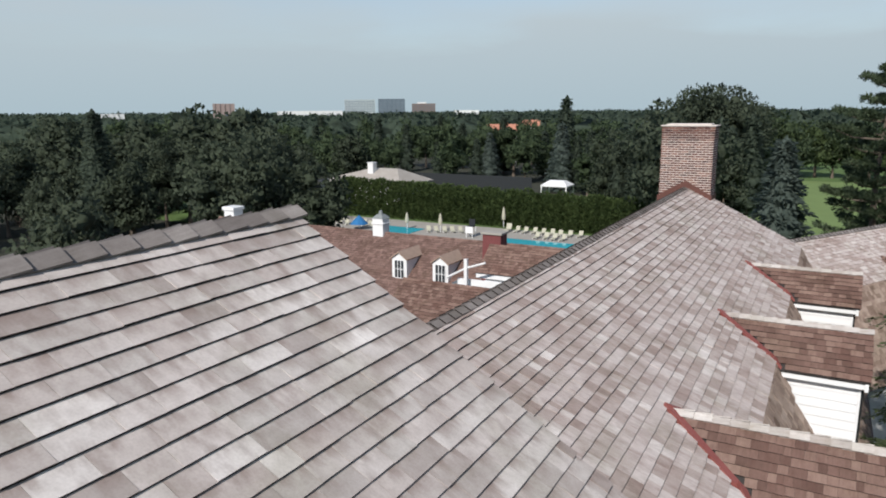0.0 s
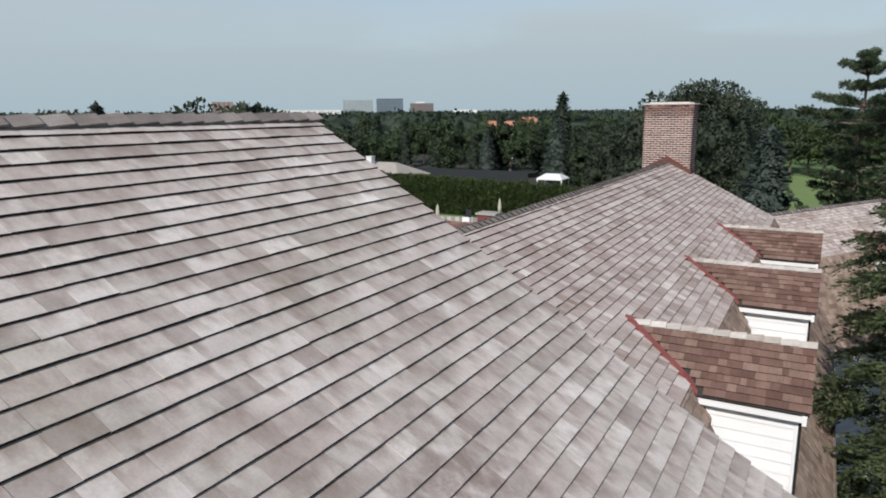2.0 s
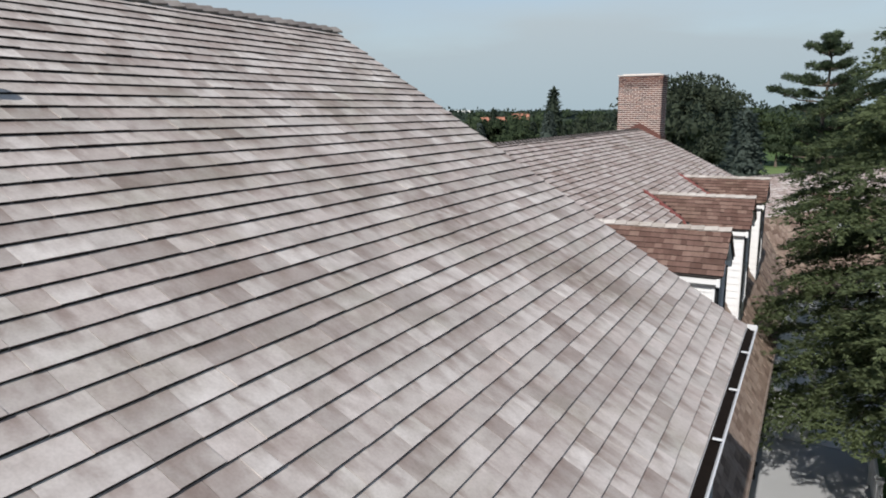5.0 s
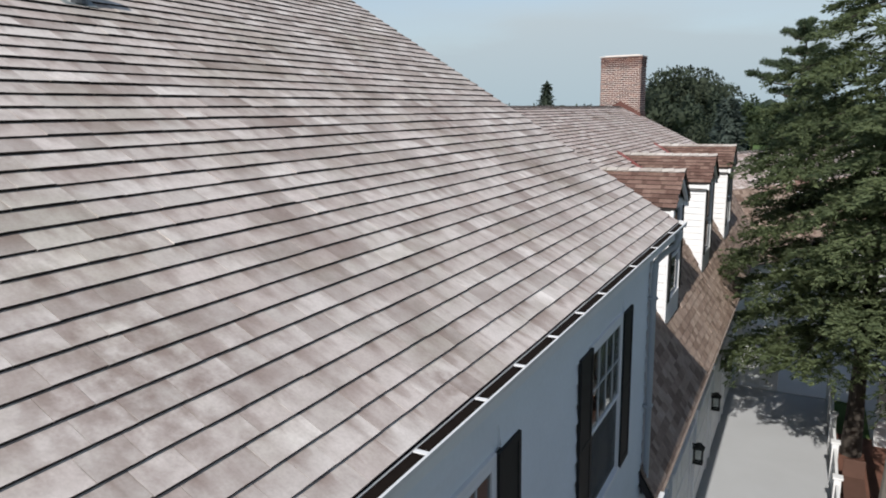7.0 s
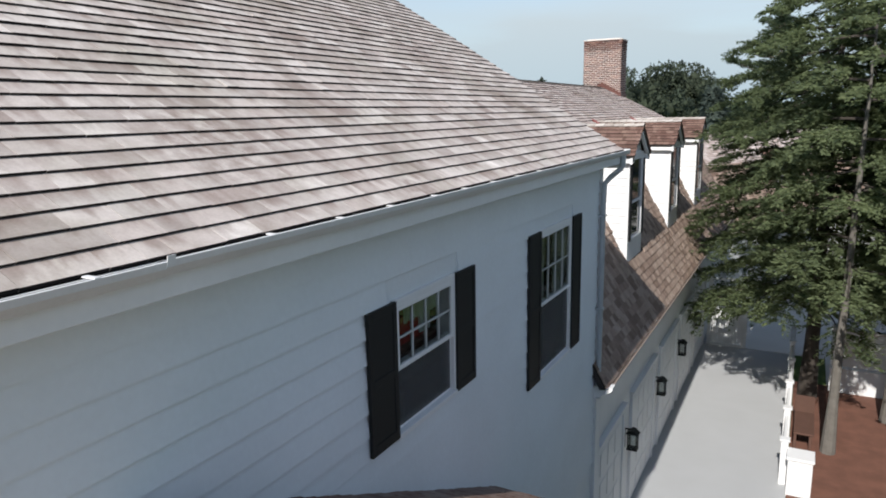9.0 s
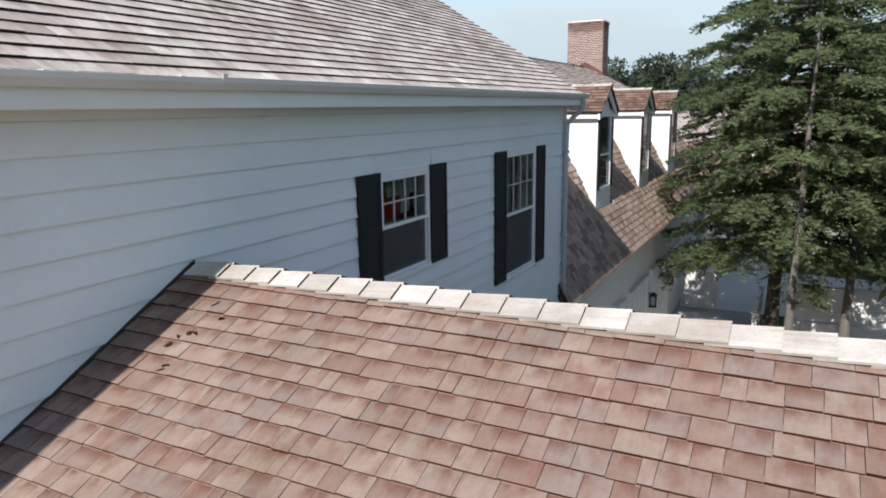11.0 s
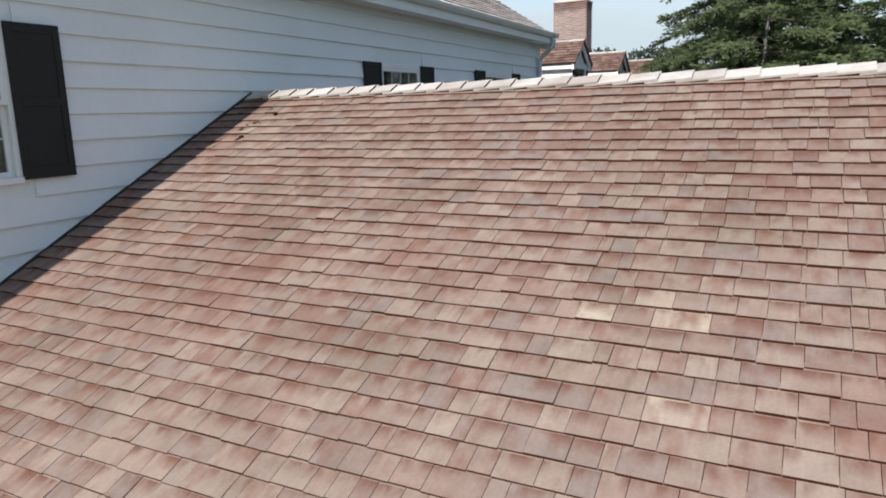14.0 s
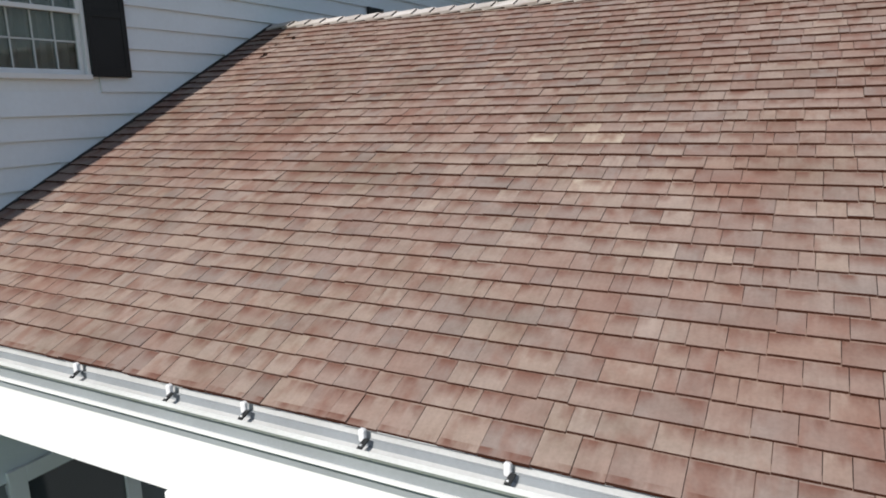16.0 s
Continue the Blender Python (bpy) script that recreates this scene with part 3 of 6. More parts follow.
part("soffit", bm_boxes([(WALL_X - 0.1, A0, -0.12, -0.04, A1 - 0.02, -0.10)]), white_paint, house)
part("fascia", bm_boxes([(-0.045, A0, -0.135, -0.011, A1 - 0.02, 0.03)], 0.003), white_paint, house, "white painted fascia board")
part("rake_board", prism([(0.02, -0.07), (RIDGE_A[0], RIDGE_A[1] - 0.15), (RIDGE_A[0], RIDGE_A[1] - 0.33), (-0.22, -0.22), (0.02, -0.2)], A1 - 0.05, A1 - 0.015), white_paint, house)


def gutter(parent, profile, a0, a1, axis, mat, label=""):
    """A sheet-metal channel: the profile, thickened, drawn along an axis."""
    inner = []
    for k, p in enumerate(profile):
        a, b = Vector(profile[max(k - 1, 0)]), Vector(profile[min(k + 1, len(profile) - 1)])
        d = (b - a).normalized()
        s = 1 if profile[-1][0] > profile[0][0] else -1
        inner.append((p[0] - d.y * 0.005 * s, p[1] + d.x * 0.005 * s))
    return part("gutter", prism(list(profile) + inner[::-1], a0, a1, axis), mat, parent, label)


GUT_A = [(-0.015, 0.03), (-0.015, -0.022), (0.04, -0.022), (0.06, 0.0), (0.078, 0.02), (0.085, 0.05), (0.074, 0.052)]
gutter(house, GUT_A, -7.80, A1 - 0.0, "y", gutter_grey, "white painted metal gutter")
gutter(house, [(p, q - 0.006) for p, q in GUT_A], -24.0, -7.81, "y", gutter_grey, "white painted metal gutter")
part("gutter_litter", prism([(-0.012, -0.012), (0.04, -0.012), (0.058, 0.004), (0.03, 0.006), (-0.03, 0.036), (-0.03, 0.028), (-0.012, 0.022)], -24, A1 - 0.01), litter_shadow, house, "leaf litter in the gutter, the trough's shadow in its dark colour")
part("gutter_end", bm_boxes([(-0.015, A1 - 0.004, -0.022, 0.075, A1, 0.06)]), gutter_grey, house)
part("gutter_joint", prism([(-0.015, -0.026), (0.042, -0.026), (0.063, -0.002), (0.083, 0.02), (0.091, 0.07), (0.087, 0.07), (0.079, 0.025), (0.04, -0.018)], -7.83, -7.79), gutter_grey, house)
for y in (-8.95, -8.14, -7.16, -6.59, -6.06, -5.48, -4.99, -4.45, -3.90, -3.34, -2.33, -1.42, -0.5):
    part("gutter_hanger", bm_boxes([(0.01, y - 0.012, 0.043, 0.084, y + 0.012, 0.049)]), white_paint, house)
part("downspout", tube([(0.03, 0.12, -0.02), (0.03, 0.12, -0.11), (0.0, 0.12, -0.21), (-0.14, 0.11, -0.33), (-0.22, 0.10, -0.43), (-0.23, 0.10, -0.8), (-0.23, 0.10, -3.7)], 0.038, 10), grey_paint, house, "grey metal downspout")
for z in (-0.9, -2.3):
    part("downspout_strap", bm_boxes([(-0.3, 0.05, z, -0.185, 0.15, z + 0.03)]), grey_paint, house)


def sash_window(y0, y1, z0, z1, lights, both):
    """A double-hung window in the wall that faces +x, with its black shutters."""
    x = WALL_X
    win = part("window", bm_boxes([(x - 0.1, y0 + 0.035, z1 - 0.06, x + 0.03, y1 - 0.035, z1)], 0.004), white_paint, house, "white double-hung window with black shutters")
    for e in (y0, y1 - 0.035):
        part("jamb", bm_boxes([(x - 0.1, e, z0 + 0.02, x + 0.03, e + 0.035, z1)], 0.004), white_paint, win)
    part("sill", bm_boxes([(x - 0.1, y0, z0 - 0.025, x + 0.045, y1, z0 + 0.02)], 0.004), white_paint, win)
    zm = (z0 + z1) / 2
    a0, a1 = y0 + 0.035, y1 - 0.035
    for lo, hi, xs, split in ((z0 + 0.02, zm + 0.02, x - 0.028, both), (zm - 0.02, z1 - 0.06, x + 0.008, True)):
        f = 0.036
        part("sash", bm_boxes([(xs - 0.02, a0, lo, xs + 0.02, a0 + f, hi), (xs - 0.02, a1 - f, lo, xs + 0.02, a1, hi), (xs - 0.02, a0 + f, lo, xs + 0.02, a1 - f, lo + f), (xs - 0.02, a0 + f, hi - f, xs + 0.02, a1 - f, hi)], 0.003), white_paint, win)
        part("pane", bm_boxes([(xs - 0.003, a0 + f, lo + f, xs + 0.003, a1 - f, hi - f)]), window_glass, win).visible_shadow = False
        if split:
            for k in range(1, lights):
                yy = a0 + f + (a1 - a0 - 2 * f) * k / lights
                part("muntin", bm_boxes([(xs - 0.012, yy - 0.006, lo + f, xs + 0.012, yy + 0.006, hi - f)]), muntin_paint, win)
            zz = (lo + hi) / 2
            part("muntin", bm_boxes([(xs - 0.011, a0 + f, zz - 0.007, xs + 0.011, a1 - f, zz + 0.006)]), muntin_paint, win)
        else:
            part("insect_screen", bm_boxes([(x + 0.002, a0 + f, lo + f, x + 0.004, a1 - f, hi - f)]), screen_mesh, win, "dark insect screen")
    for s0, s1 in ((y0 - 0.37, y0 + 0.005), (y1 - 0.005, y1 + 0.37)):
        sx = x + 0.022
        sh = part("shutter", bm_boxes([(sx + 0.002, s0 + 0.05, z0 + 0.08, sx + 0.024, s1 - 0.05, z1 - 0.06)], 0.001), black_paint, house, "black panelled shutter")
        for e in (s0, s1 - 0.05):
            part("stile", bm_boxes([(sx, e, z0, sx + 0.03, e + 0.05, z1)], 0.002), black_paint, sh)
        for e0, e1 in ((z0, z0 + 0.08), (z1 - 0.06, z1), (zm - 0.03, zm + 0.03)):
            part("rail", bm_boxes([(sx, s0 + 0.05, e0, sx + 0.03, s1 - 0.05, e1)], 0.002), black_paint, sh)



for y0, y1, z0, z1, both in WINDOWS:
    sash_window(y0, y1, z0, z1, 4 if y1 - y0 < 1.0 else 4, both)
tagged(part("storage_bin", bm_boxes([(-0.72, -5.18, -1.28, -0.52, -4.68, -1.02)], 0.02), red_cloth), "bright red storage bin standing inside the window", "bin")
tagged(part("storage_bin", bm_boxes([(-0.70, -4.44, -1.28, -0.56, -4.0, -1.0)], 0.02), red_dark), "dark red storage bin standing inside the window", "bin")
tagged(part("window_blind", bm_boxes([(-0.53, -4.80, -1.24, -0.50, -4.62, -0.70)], 0.004), white_paint), "white pulled-down blind behind the window", "blind")
tagged(part("inner_shelf", bm_boxes([(-0.78, -5.48, -1.32, -0.48, -3.88, -1.28)], 0.004), floor_wood), "dark wooden shelf behind the window", "shelf")
tagged(part("storage_box", bm_boxes([(-0.60, -5.44, -1.82, -0.45, -5.16, -1.62)], 0.01), white_paint), "small white box on the window sill inside", "box")
for y0, z0 in ((-2.34, -2.4), (-1.66, -2.4), (-10.90, -2.4), (-5.24, -1.02)):
    curtain = bmesh.new()
    cols = [[curtain.verts.new((-0.395 + 0.013 * math.sin(k * 1.9), y0 + k * 0.033, z)) for z in (z0, -0.6)] for k in range(12 if y0 > -4 else 19 if y0 > -6 else 24)]
    for a, b in zip(cols, cols[1:]):
        curtain.faces.new((a[0], b[0], b[1], a[1]))
    bmesh.ops.solidify(curtain, geom=list(curtain.faces), thickness=0.004)
    part("curtain", curtain, curtain_cloth, house, "pale green-grey hanging curtain behind glass")
run_a = (-RIDGE_A[0] - 0.0344) * math.hypot(1, SLOPE_A)
up_a = UP_A
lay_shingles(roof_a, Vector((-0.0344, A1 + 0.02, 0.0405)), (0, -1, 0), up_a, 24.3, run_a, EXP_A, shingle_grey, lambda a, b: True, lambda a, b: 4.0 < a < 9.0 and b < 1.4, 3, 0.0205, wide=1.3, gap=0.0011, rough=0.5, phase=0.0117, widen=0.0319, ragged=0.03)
back_a = Vector((-up_a.x, 0, up_a.z))
lay_shingles(roof_a, Vector((2 * RIDGE_A[0] - 0.03, A0, 0.0)), (0, 1, 0), back_a, 24.3, run_a, 0.16, shingle_grey, lambda a, b: True, lambda a, b: False, 4, 0.018, wide=1.6, gap=0.0004, rough=0.5)
lay_caps(roof_a, (RIDGE_A[0], 0.37, RIDGE_A[1] - 0.004), (0, -1, 0), 24.2, (1, 0, 0), SLOPE_A, shingle_cap_grey, 0.2, 5, 0.115, 0.016, 0.036)

pipe = thing("vent_pipe", "dark lead vent pipe standing on the grey shingle roof", "vent")
px_, py_, pz_ = -3.48, -4.89, 2.216
flange = [Vector((px_, py_, pz_ + 0.022)) + up_a * a + Vector((0, b, 0)) for a, b in ((-0.11, -0.13), (-0.11, 0.13), (0.16, 0.13), (0.16, -0.13))]
nrm = Vector((0.534, 0, 0.8456))
part("flange", bm_boxes([[p for p in flange] + [p + nrm * 0.006 for p in flange]]), lead_grey, pipe, "flat lead flange")
part("boot", tube([(px_, py_, pz_ - 0.02), (px_, py_, pz_ + 0.06), (px_, py_, pz_ + 0.12)], [0.1, 0.084, 0.072], 16), lead_dark, pipe)
part("pipe", tube([(px_, py_, pz_), (px_, py_, pz_ + 0.31)], 0.063, 16), lead_dark, pipe)
part("rim", tube([(px_, py_, pz_ + 0.295), (px_, py_, pz_ + 0.318)], 0.069, 16), lead_dark, pipe)

# ---- low wing with dormers ----
RIDGE_B, BREAK_B, EAVE_B = (-5.2, 1.48), (-1.95, -0.18), (-0.08, -3.5)
B1 = 19.0
wing = thing("dormer_wing", "white garage wing with gambrel cedar shingle roof and dormers", "house")
DK = 0.016
low = lambda p: (p[0] - DK * (1 if p[0] > RIDGE_B[0] else -1), p[1] - DK)
BACK_B, BEAVE_B = (-7.0, -0.55), (-8.1, -3.5)
roof_b = part("roof", prism([low(EAVE_B), low(BREAK_B), (RIDGE_B[0], RIDGE_B[1] - DK), low(BACK_B), low(BEAVE_B), (BEAVE_B[0] + 0.1, BEAVE_B[1] - 0.03), (BACK_B[0] + 0.1, BACK_B[1] - 0.1), (RIDGE_B[0], RIDGE_B[1] - 0.13), (BREAK_B[0] - 0.1, BREAK_B[1] - 0.1), (EAVE_B[0] - 0.1, EAVE_B[1] - 0.03)], 0.0, B1), deck_dark, wing, "weathered rose-grey cedar shingle roof")
part("wall", prism([(-0.4, GROUND), (-0.4, EAVE_B[1]), (BREAK_B[0] - 0.25, BREAK_B[1] - 0.2), (RIDGE_B[0], RIDGE_B[1] - 0.2), (BACK_B[0] + 0.25, BACK_B[1] - 0.2), (BEAVE_B[0] + 0.3, BEAVE_B[1]), (BEAVE_B[0] + 0.3, GROUND)], 0.0, B1 - 0.15), white_paint, wing, "white painted wall")
DORMERS = (4.53, 9.03, 13.53)
DW, DZ, DE, DX0, DX1 = 0.74, 0.31, -0.22, -2.85, -0.62
up1 = Vector((RIDGE_B[0] - BREAK_B[0], 0, RIDGE_B[1] - BREAK_B[1]))
up2 = Vector((BREAK_B[0] - EAVE_B[0], 0, BREAK_B[1] - EAVE_B[1]))


def under_dormer(y, x, z):
    for c in DORMERS:
        if abs(y - c) < DW - 0.06 and z < DZ - abs(y - c) * (DZ - DE) / DW and x > DX0 and x < -0.7:
            return True
    return False


def keep_upper(a, b):
    p = Vector((BREAK_B[0], 0, BREAK_B[1])) + up1.normalized() * b
    return not under_dormer(B1 - a, p.x, p.z)


def keep_lower(a, b):
    p = Vector((EAVE_B[0], 0, EAVE_B[1])) + up2.normalized() * b
    return not under_dormer(B1 - a, p.x, p.z)


lay_shingles(roof_b, (BREAK_B[0], B1, BREAK_B[1]), (0, -1, 0), up1, B1, up1.length, 0.151, shingle_rose, keep_upper, lambda a, b: a > 15.5 and 0.05 < b < 1.7, 11, 0.03, gap=0.0012, rough=0.7, phase=0.125)
lay_shingles(roof_b, (EAVE_B[0], B1, EAVE_B[1]), (0, -1, 0), up2, B1, up2.length, 0.15, shingle_brown, keep_lower, lambda a, b: a > 13.0 and b < 1.0, 12, 0.022, gap=0.003)
back1, back2 = Vector((RIDGE_B[0] - BACK_B[0], 0, RIDGE_B[1] - BACK_B[1])), Vector((BACK_B[0] - BEAVE_B[0], 0, BACK_B[1] - BEAVE_B[1]))
lay_shingles(roof_b, (BACK_B[0], 0.0, BACK_B[1]), (0, 1, 0), back1, B1, back1.length, 0.17, shingle_rose, lambda a, b: True, lambda a, b: False, 13, 0.018, wide=1.5)
lay_shingles(roof_b, (BEAVE_B[0], 0.0, BEAVE_B[1]), (0, 1, 0), back2, B1, back2.length, 0.17, shingle_brown, lambda a, b: True, lambda a, b: False, 14, 0.018, wide=1.5)
lay_caps(roof_b, (RIDGE_B[0], 0.03, RIDGE_B[1]), (0, 1, 0), 18.3, (1, 0, 0), 0.51, shingle_cap_warm, 0.2, 15, 0.105, 0.016, 0.03)

def build_dormer(c, base, m_roof, near_pieces):
    dormer = thing("dormer", "white clapboard dormer with red-brown cedar shingle roof", "dormer", "dormers on the wing")
    ov = DW + 0.06
    prof = [(c - ov, DE - 0.055 - 0.014), (c, DZ - 0.014), (c + ov, DE - 0.055 - 0.014), (c + ov - 0.02, DE - 0.1), (c, DZ - 0.08), (c - ov + 0.02, DE - 0.1)]
    d_roof = part("roof", prism(prof, DX0 + 0.02, DX1, "x"), deck_dark, dormer, "red-brown cedar shingle roof")
    body = part("body", prism([(c - 0.62, base), (c - 0.62, DE - 0.03), (c, DZ - 0.1), (c + 0.62, DE - 0.03), (c + 0.62, base)], -2.6, -0.76, "x"), white_paint, dormer)
    sl = math.hypot(ov, DZ - DE + 0.055)
    rng = random.Random(int(c * 7))
    for s in (-1, 1):
        up = Vector((0, -s * ov, DZ - DE + 0.055)).normalized()

        def keep_dormer(a, b, s=s, up=up):
            p = Vector((0, c + s * ov, DE - 0.055)) + up * b
            x = DX0 + a if s < 0 else DX1 - a
            return x > DX0 + (DZ - p.z) * 1.9 + 0.03
        if s < 0:
            lay_shingles(d_roof, (DX0, c - ov, DE - 0.055), (1, 0, 0), up, DX1 - DX0 + 0.02, sl, 0.115, m_roof, keep_dormer, lambda a, b: near_pieces, int(c * 10), 0.02, gap=0.001, wide=0.8)
        else:
            lay_shingles(d_roof, (DX1 + 0.02, c + ov, DE - 0.055), (-1, 0, 0), up, DX1 - DX0 + 0.02, sl, 0.115, m_roof, keep_dormer, lambda a, b: False, int(c * 10) + 5)
        # valley flashing, eave and gable boards
        path = [Vector((-2.84, c + s * 0.02, 0.285)), Vector((-1.97, c + s * 0.66, -0.172)), Vector((-1.88, c + s * 0.79, -0.27))]
        for k, wv in ((0, Vector((-0.12, 0, 0.06))), (1, Vector((-0.07, 0, 0.09)))):
            q = [path[k] + Vector((0.03, 0, 0)), path[k + 1] + Vector((0.03, 0, 0)), path[k + 1] + wv, path[k] + wv]
            part("valley_flashing", bm_boxes([[p - Vector((0, 0, 0.012)) for p in q] + [p + Vector((0.012, 0, 0.036)) for p in q]]), copper_red, dormer, "red painted valley flashing")
        part("eave_board", bm_boxes([(-1.93, c + s * 0.70 - 0.07, DE - 0.19, -0.64, c + s * 0.70 + 0.07, DE - 0.08)], 0.004), white_paint, dormer)
        up2_, n2 = Vector((0, -s * ov, DZ - DE + 0.055)), Vector((0, 0, -0.11))
        b0 = Vector((-0.69, c + s * ov, DE - 0.10))
        q = [b0, b0 + Vector((0.05, 0, 0)), b0 + up2_ + Vector((0.05, 0, -0.02)), b0 + up2_ + Vector((0, 0, -0.02))]
        part("rake_board", bm_boxes([[p + n2 for p in q] + q]), white_paint, dormer)
        # clapboards on the cheek
        z = DE - 0.19
        while z > base:
            x_low = BREAK_B[0] + (BREAK_B[1] - z) * (EAVE_B[0] - BREAK_B[0]) / (BREAK_B[1] - EAVE_B[1]) - 0.12
            e = 0.15
            yb = c + s * 0.62
            if x_low < -0.85:
                v = [(x_low, yb, z - e), (-0.745, yb, z - e), (-0.745, yb + s * 0.02, z - e), (x_low, yb + s * 0.02, z - e), (x_low, yb, z), (-0.745, yb, z), (-0.745, yb + s * 0.004, z), (x_low, yb + s * 0.004, z)]
                piece("clapboard", mesh_of("clapboard", v, BOX_FACES, white_paint), body)
            z -= e
    part("front_trim", bm_boxes([(-0.76, c - 0.65, base, -0.72, c - 0.5, DE - 0.02), (-0.76, c + 0.5, base, -0.72, c + 0.65, DE - 0.02), (-0.76, c - 0.5, DE - 0.16, -0.72, c + 0.5, DE - 0.02), (-0.76, c - 0.5, base, -0.72, c + 0.5, -1.98)], 0.003), white_paint, dormer)
    win = part("window", bm_boxes([(-0.755, c - 0.5, -1.98, -0.70, c - 0.44, DE - 0.16), (-0.755, c + 0.44, -1.98, -0.70, c + 0.5, DE - 0.16), (-0.755, c - 0.44, -2.0, -0.69, c + 0.44, -1.93), (-0.755, c - 0.44, -1.24, -0.715, c + 0.44, -1.19)], 0.003), white_paint, dormer, "white window frame")
    part("pane", bm_boxes([(-0.757, c - 0.44, -1.93, -0.738, c + 0.44, DE - 0.16)]), glass_dark, win)
    for s in (-1, 1):
        part("shutter", bm_boxes([(-0.72, c + s * 0.56 - 0.07, -1.98, -0.685, c + s * 0.56 + 0.07, DE - 0.17)], 0.004), black_paint, dormer, "black painted shutter")
    lay_caps(d_roof, (DX1 + 0.02, c, DZ), (-1, 0, 0), DX1 - DX0 + 0.04, (0, 1, 0), 0.71, shingle_cap, 0.2, int(c), 0.085, 0.014)
    return dormer


for c in DORMERS:
    build_dormer(c, -2.75, shingle_red, c < 5)

# corner of the wing: pilaster and cornice return
part("pilaster", bm_boxes([(-0.42, 0.10, GROUND, -0.25, 0.32, -3.68)], 0.006), white_paint, wing)
part("cornice_return", prism([(-0.41, -3.68), (-0.20, -3.68), (-0.14, -3.62), (-0.04, -3.58), (0.0, -3.53), (0.0, -3.50), (-0.41, -3.50)], 0.06, 0.24), white_paint, wing, "white moulded cornice return")

# gutter, doors and lanterns of the wing
gutter(wing, [(p * 0.55 - 0.06, q * 0.6 - 3.528) for p, q in GUT_A], 0.24, B1, "y", litter_metal, "worn brown metal gutter")
part("downspout", tube([(-0.32, 0.47, -3.58), (-0.32, 0.47, GROUND + 0.05)], 0.04, 10), white_paint, wing)
for c in (1.41, 4.34, 7.26, 10.1, 12.95):
    w = 1.05
    door = part("garage_door", bm_boxes([(-0.40, c - w, GROUND + 0.03, -0.375, c + w, -4.95)]), white_paint, wing, "white panelled garage door in shade")
    for r in range(4):
        for k in range(4):
            part("panel", bm_boxes([(-0.376, c - w + 0.08 + k * 0.49, GROUND + 0.12 + r * 0.56, -0.362, c - w + 0.48 + k * 0.49, GROUND + 0.55 + r * 0.56)], 0.006), white_paint, door)
    part("door_trim", bm_boxes([(-0.40, c - w - 0.12, GROUND + 0.03, -0.34, c - w, -4.85), (-0.40, c + w, GROUND + 0.03, -0.34, c + w + 0.12, -4.85), (-0.40, c - w, -4.95, -0.34, c + w, -4.83), (-0.40, c - w - 0.16, -4.83, -0.3, c + w + 0.16, -4.79)], 0.004), white_paint, wing)
lantern = thing("wall_lantern", "black metal wall lantern on a white wall", "lantern", "lanterns along the lane")
part("back_plate", bm_boxes([(-0.02, -0.06, -0.2, 0.0, 0.06, 0.2)], 0.004), black_paint, lantern)
part("cage", bm_boxes([(0.06 + a * 0.16, b * 0.16 - 0.08, -0.17, 0.08 + a * 0.16, b * 0.16 - 0.06, 0.13) for a in (0, 1) for b in (0, 1)] + [(0.05, -0.09, -0.2, 0.25, 0.09, -0.17)], 0.002), black_paint, lantern)
part("glass", bm_boxes([(0.075, -0.068, -0.165, 0.225, 0.064, 0.125)]), window_glass, lantern)
part("roof", prism([(0.03, 0.13), (0.27, 0.13), (0.18, 0.21), (0.12, 0.21)], -0.1, 0.1), black_paint, lantern)
part("arm", bm_boxes([(0.0, -0.012, 0.19, 0.16, 0.012, 0.215)]), black_paint, lantern)
lantern.location = (-0.40, 2.87, -5.65)
for y in (5.79, 8.70, 11.57):
    copy_thing(lantern, Matrix.Translation((-0.40, y, -5.65)))

# ---- near wing with the tan roof ----
RIDGE_C, EAVE_C, CX1 = (-7.84, -1.163), (-11.98, -3.225), 9.5
near_wing = thing("porch_wing", "white wing with tan-red cedar shingle roof and porch", "house")
EC2 = (2 * RIDGE_C[0] - EAVE_C[0], EAVE_C[1])
deck_brown = plain("roof_deck_brown", (0.07, 0.036, 0.026), 0.9)
roof_c = part("roof", prism([(EAVE_C[0] + 0.05, EAVE_C[1] + 0.009), (RIDGE_C[0], RIDGE_C[1] - 0.016), (EC2[0], EC2[1] - 0.016), (EC2[0] - 0.05, EC2[1] - 0.04), (RIDGE_C[0], RIDGE_C[1] - 0.14), (EAVE_C[0] + 0.08, EAVE_C[1] - 0.02)], WALL_X, CX1, "x"), deck_brown, near_wing, "new tan and red cedar shingle roof")
part("wall", bm_boxes([(WALL_X, -9.6, GROUND, CX1 - 0.3, -9.45, -2.4)]), porch_shade_grey, near_wing, "white porch wall with the porch shade put into a dark grey")
part("wall", bm_boxes([(WALL_X, -4.6, GROUND, CX1 - 0.3, -4.45, -3.3)]), white_paint, near_wing)
part("gable_wall", prism([(-11.69, -3.35), (RIDGE_C[0], -1.38), (2 * RIDGE_C[0] + 11.69, -3.35)], CX1 - 0.3, CX1 - 0.15, "x"), white_paint, near_wing)
part("fascia", bm_boxes([(WALL_X, -11.808, -3.885, CX1 - 0.05, -11.668, -3.350)], 0.004), white_paint, near_wing, "wide white fascia board in sun")
# grey that widens the gutter's shadow stripes on the frieze and fascia
band_shade_grey = plain("band_shade_grey", (0.27, 0.295, 0.315), 0.6, 0, 0.25)
part("frieze", bm_boxes([(WALL_X, -11.948, -3.405, CX1 - 0.05, -11.668, -3.250)]), band_shade_grey, near_wing)
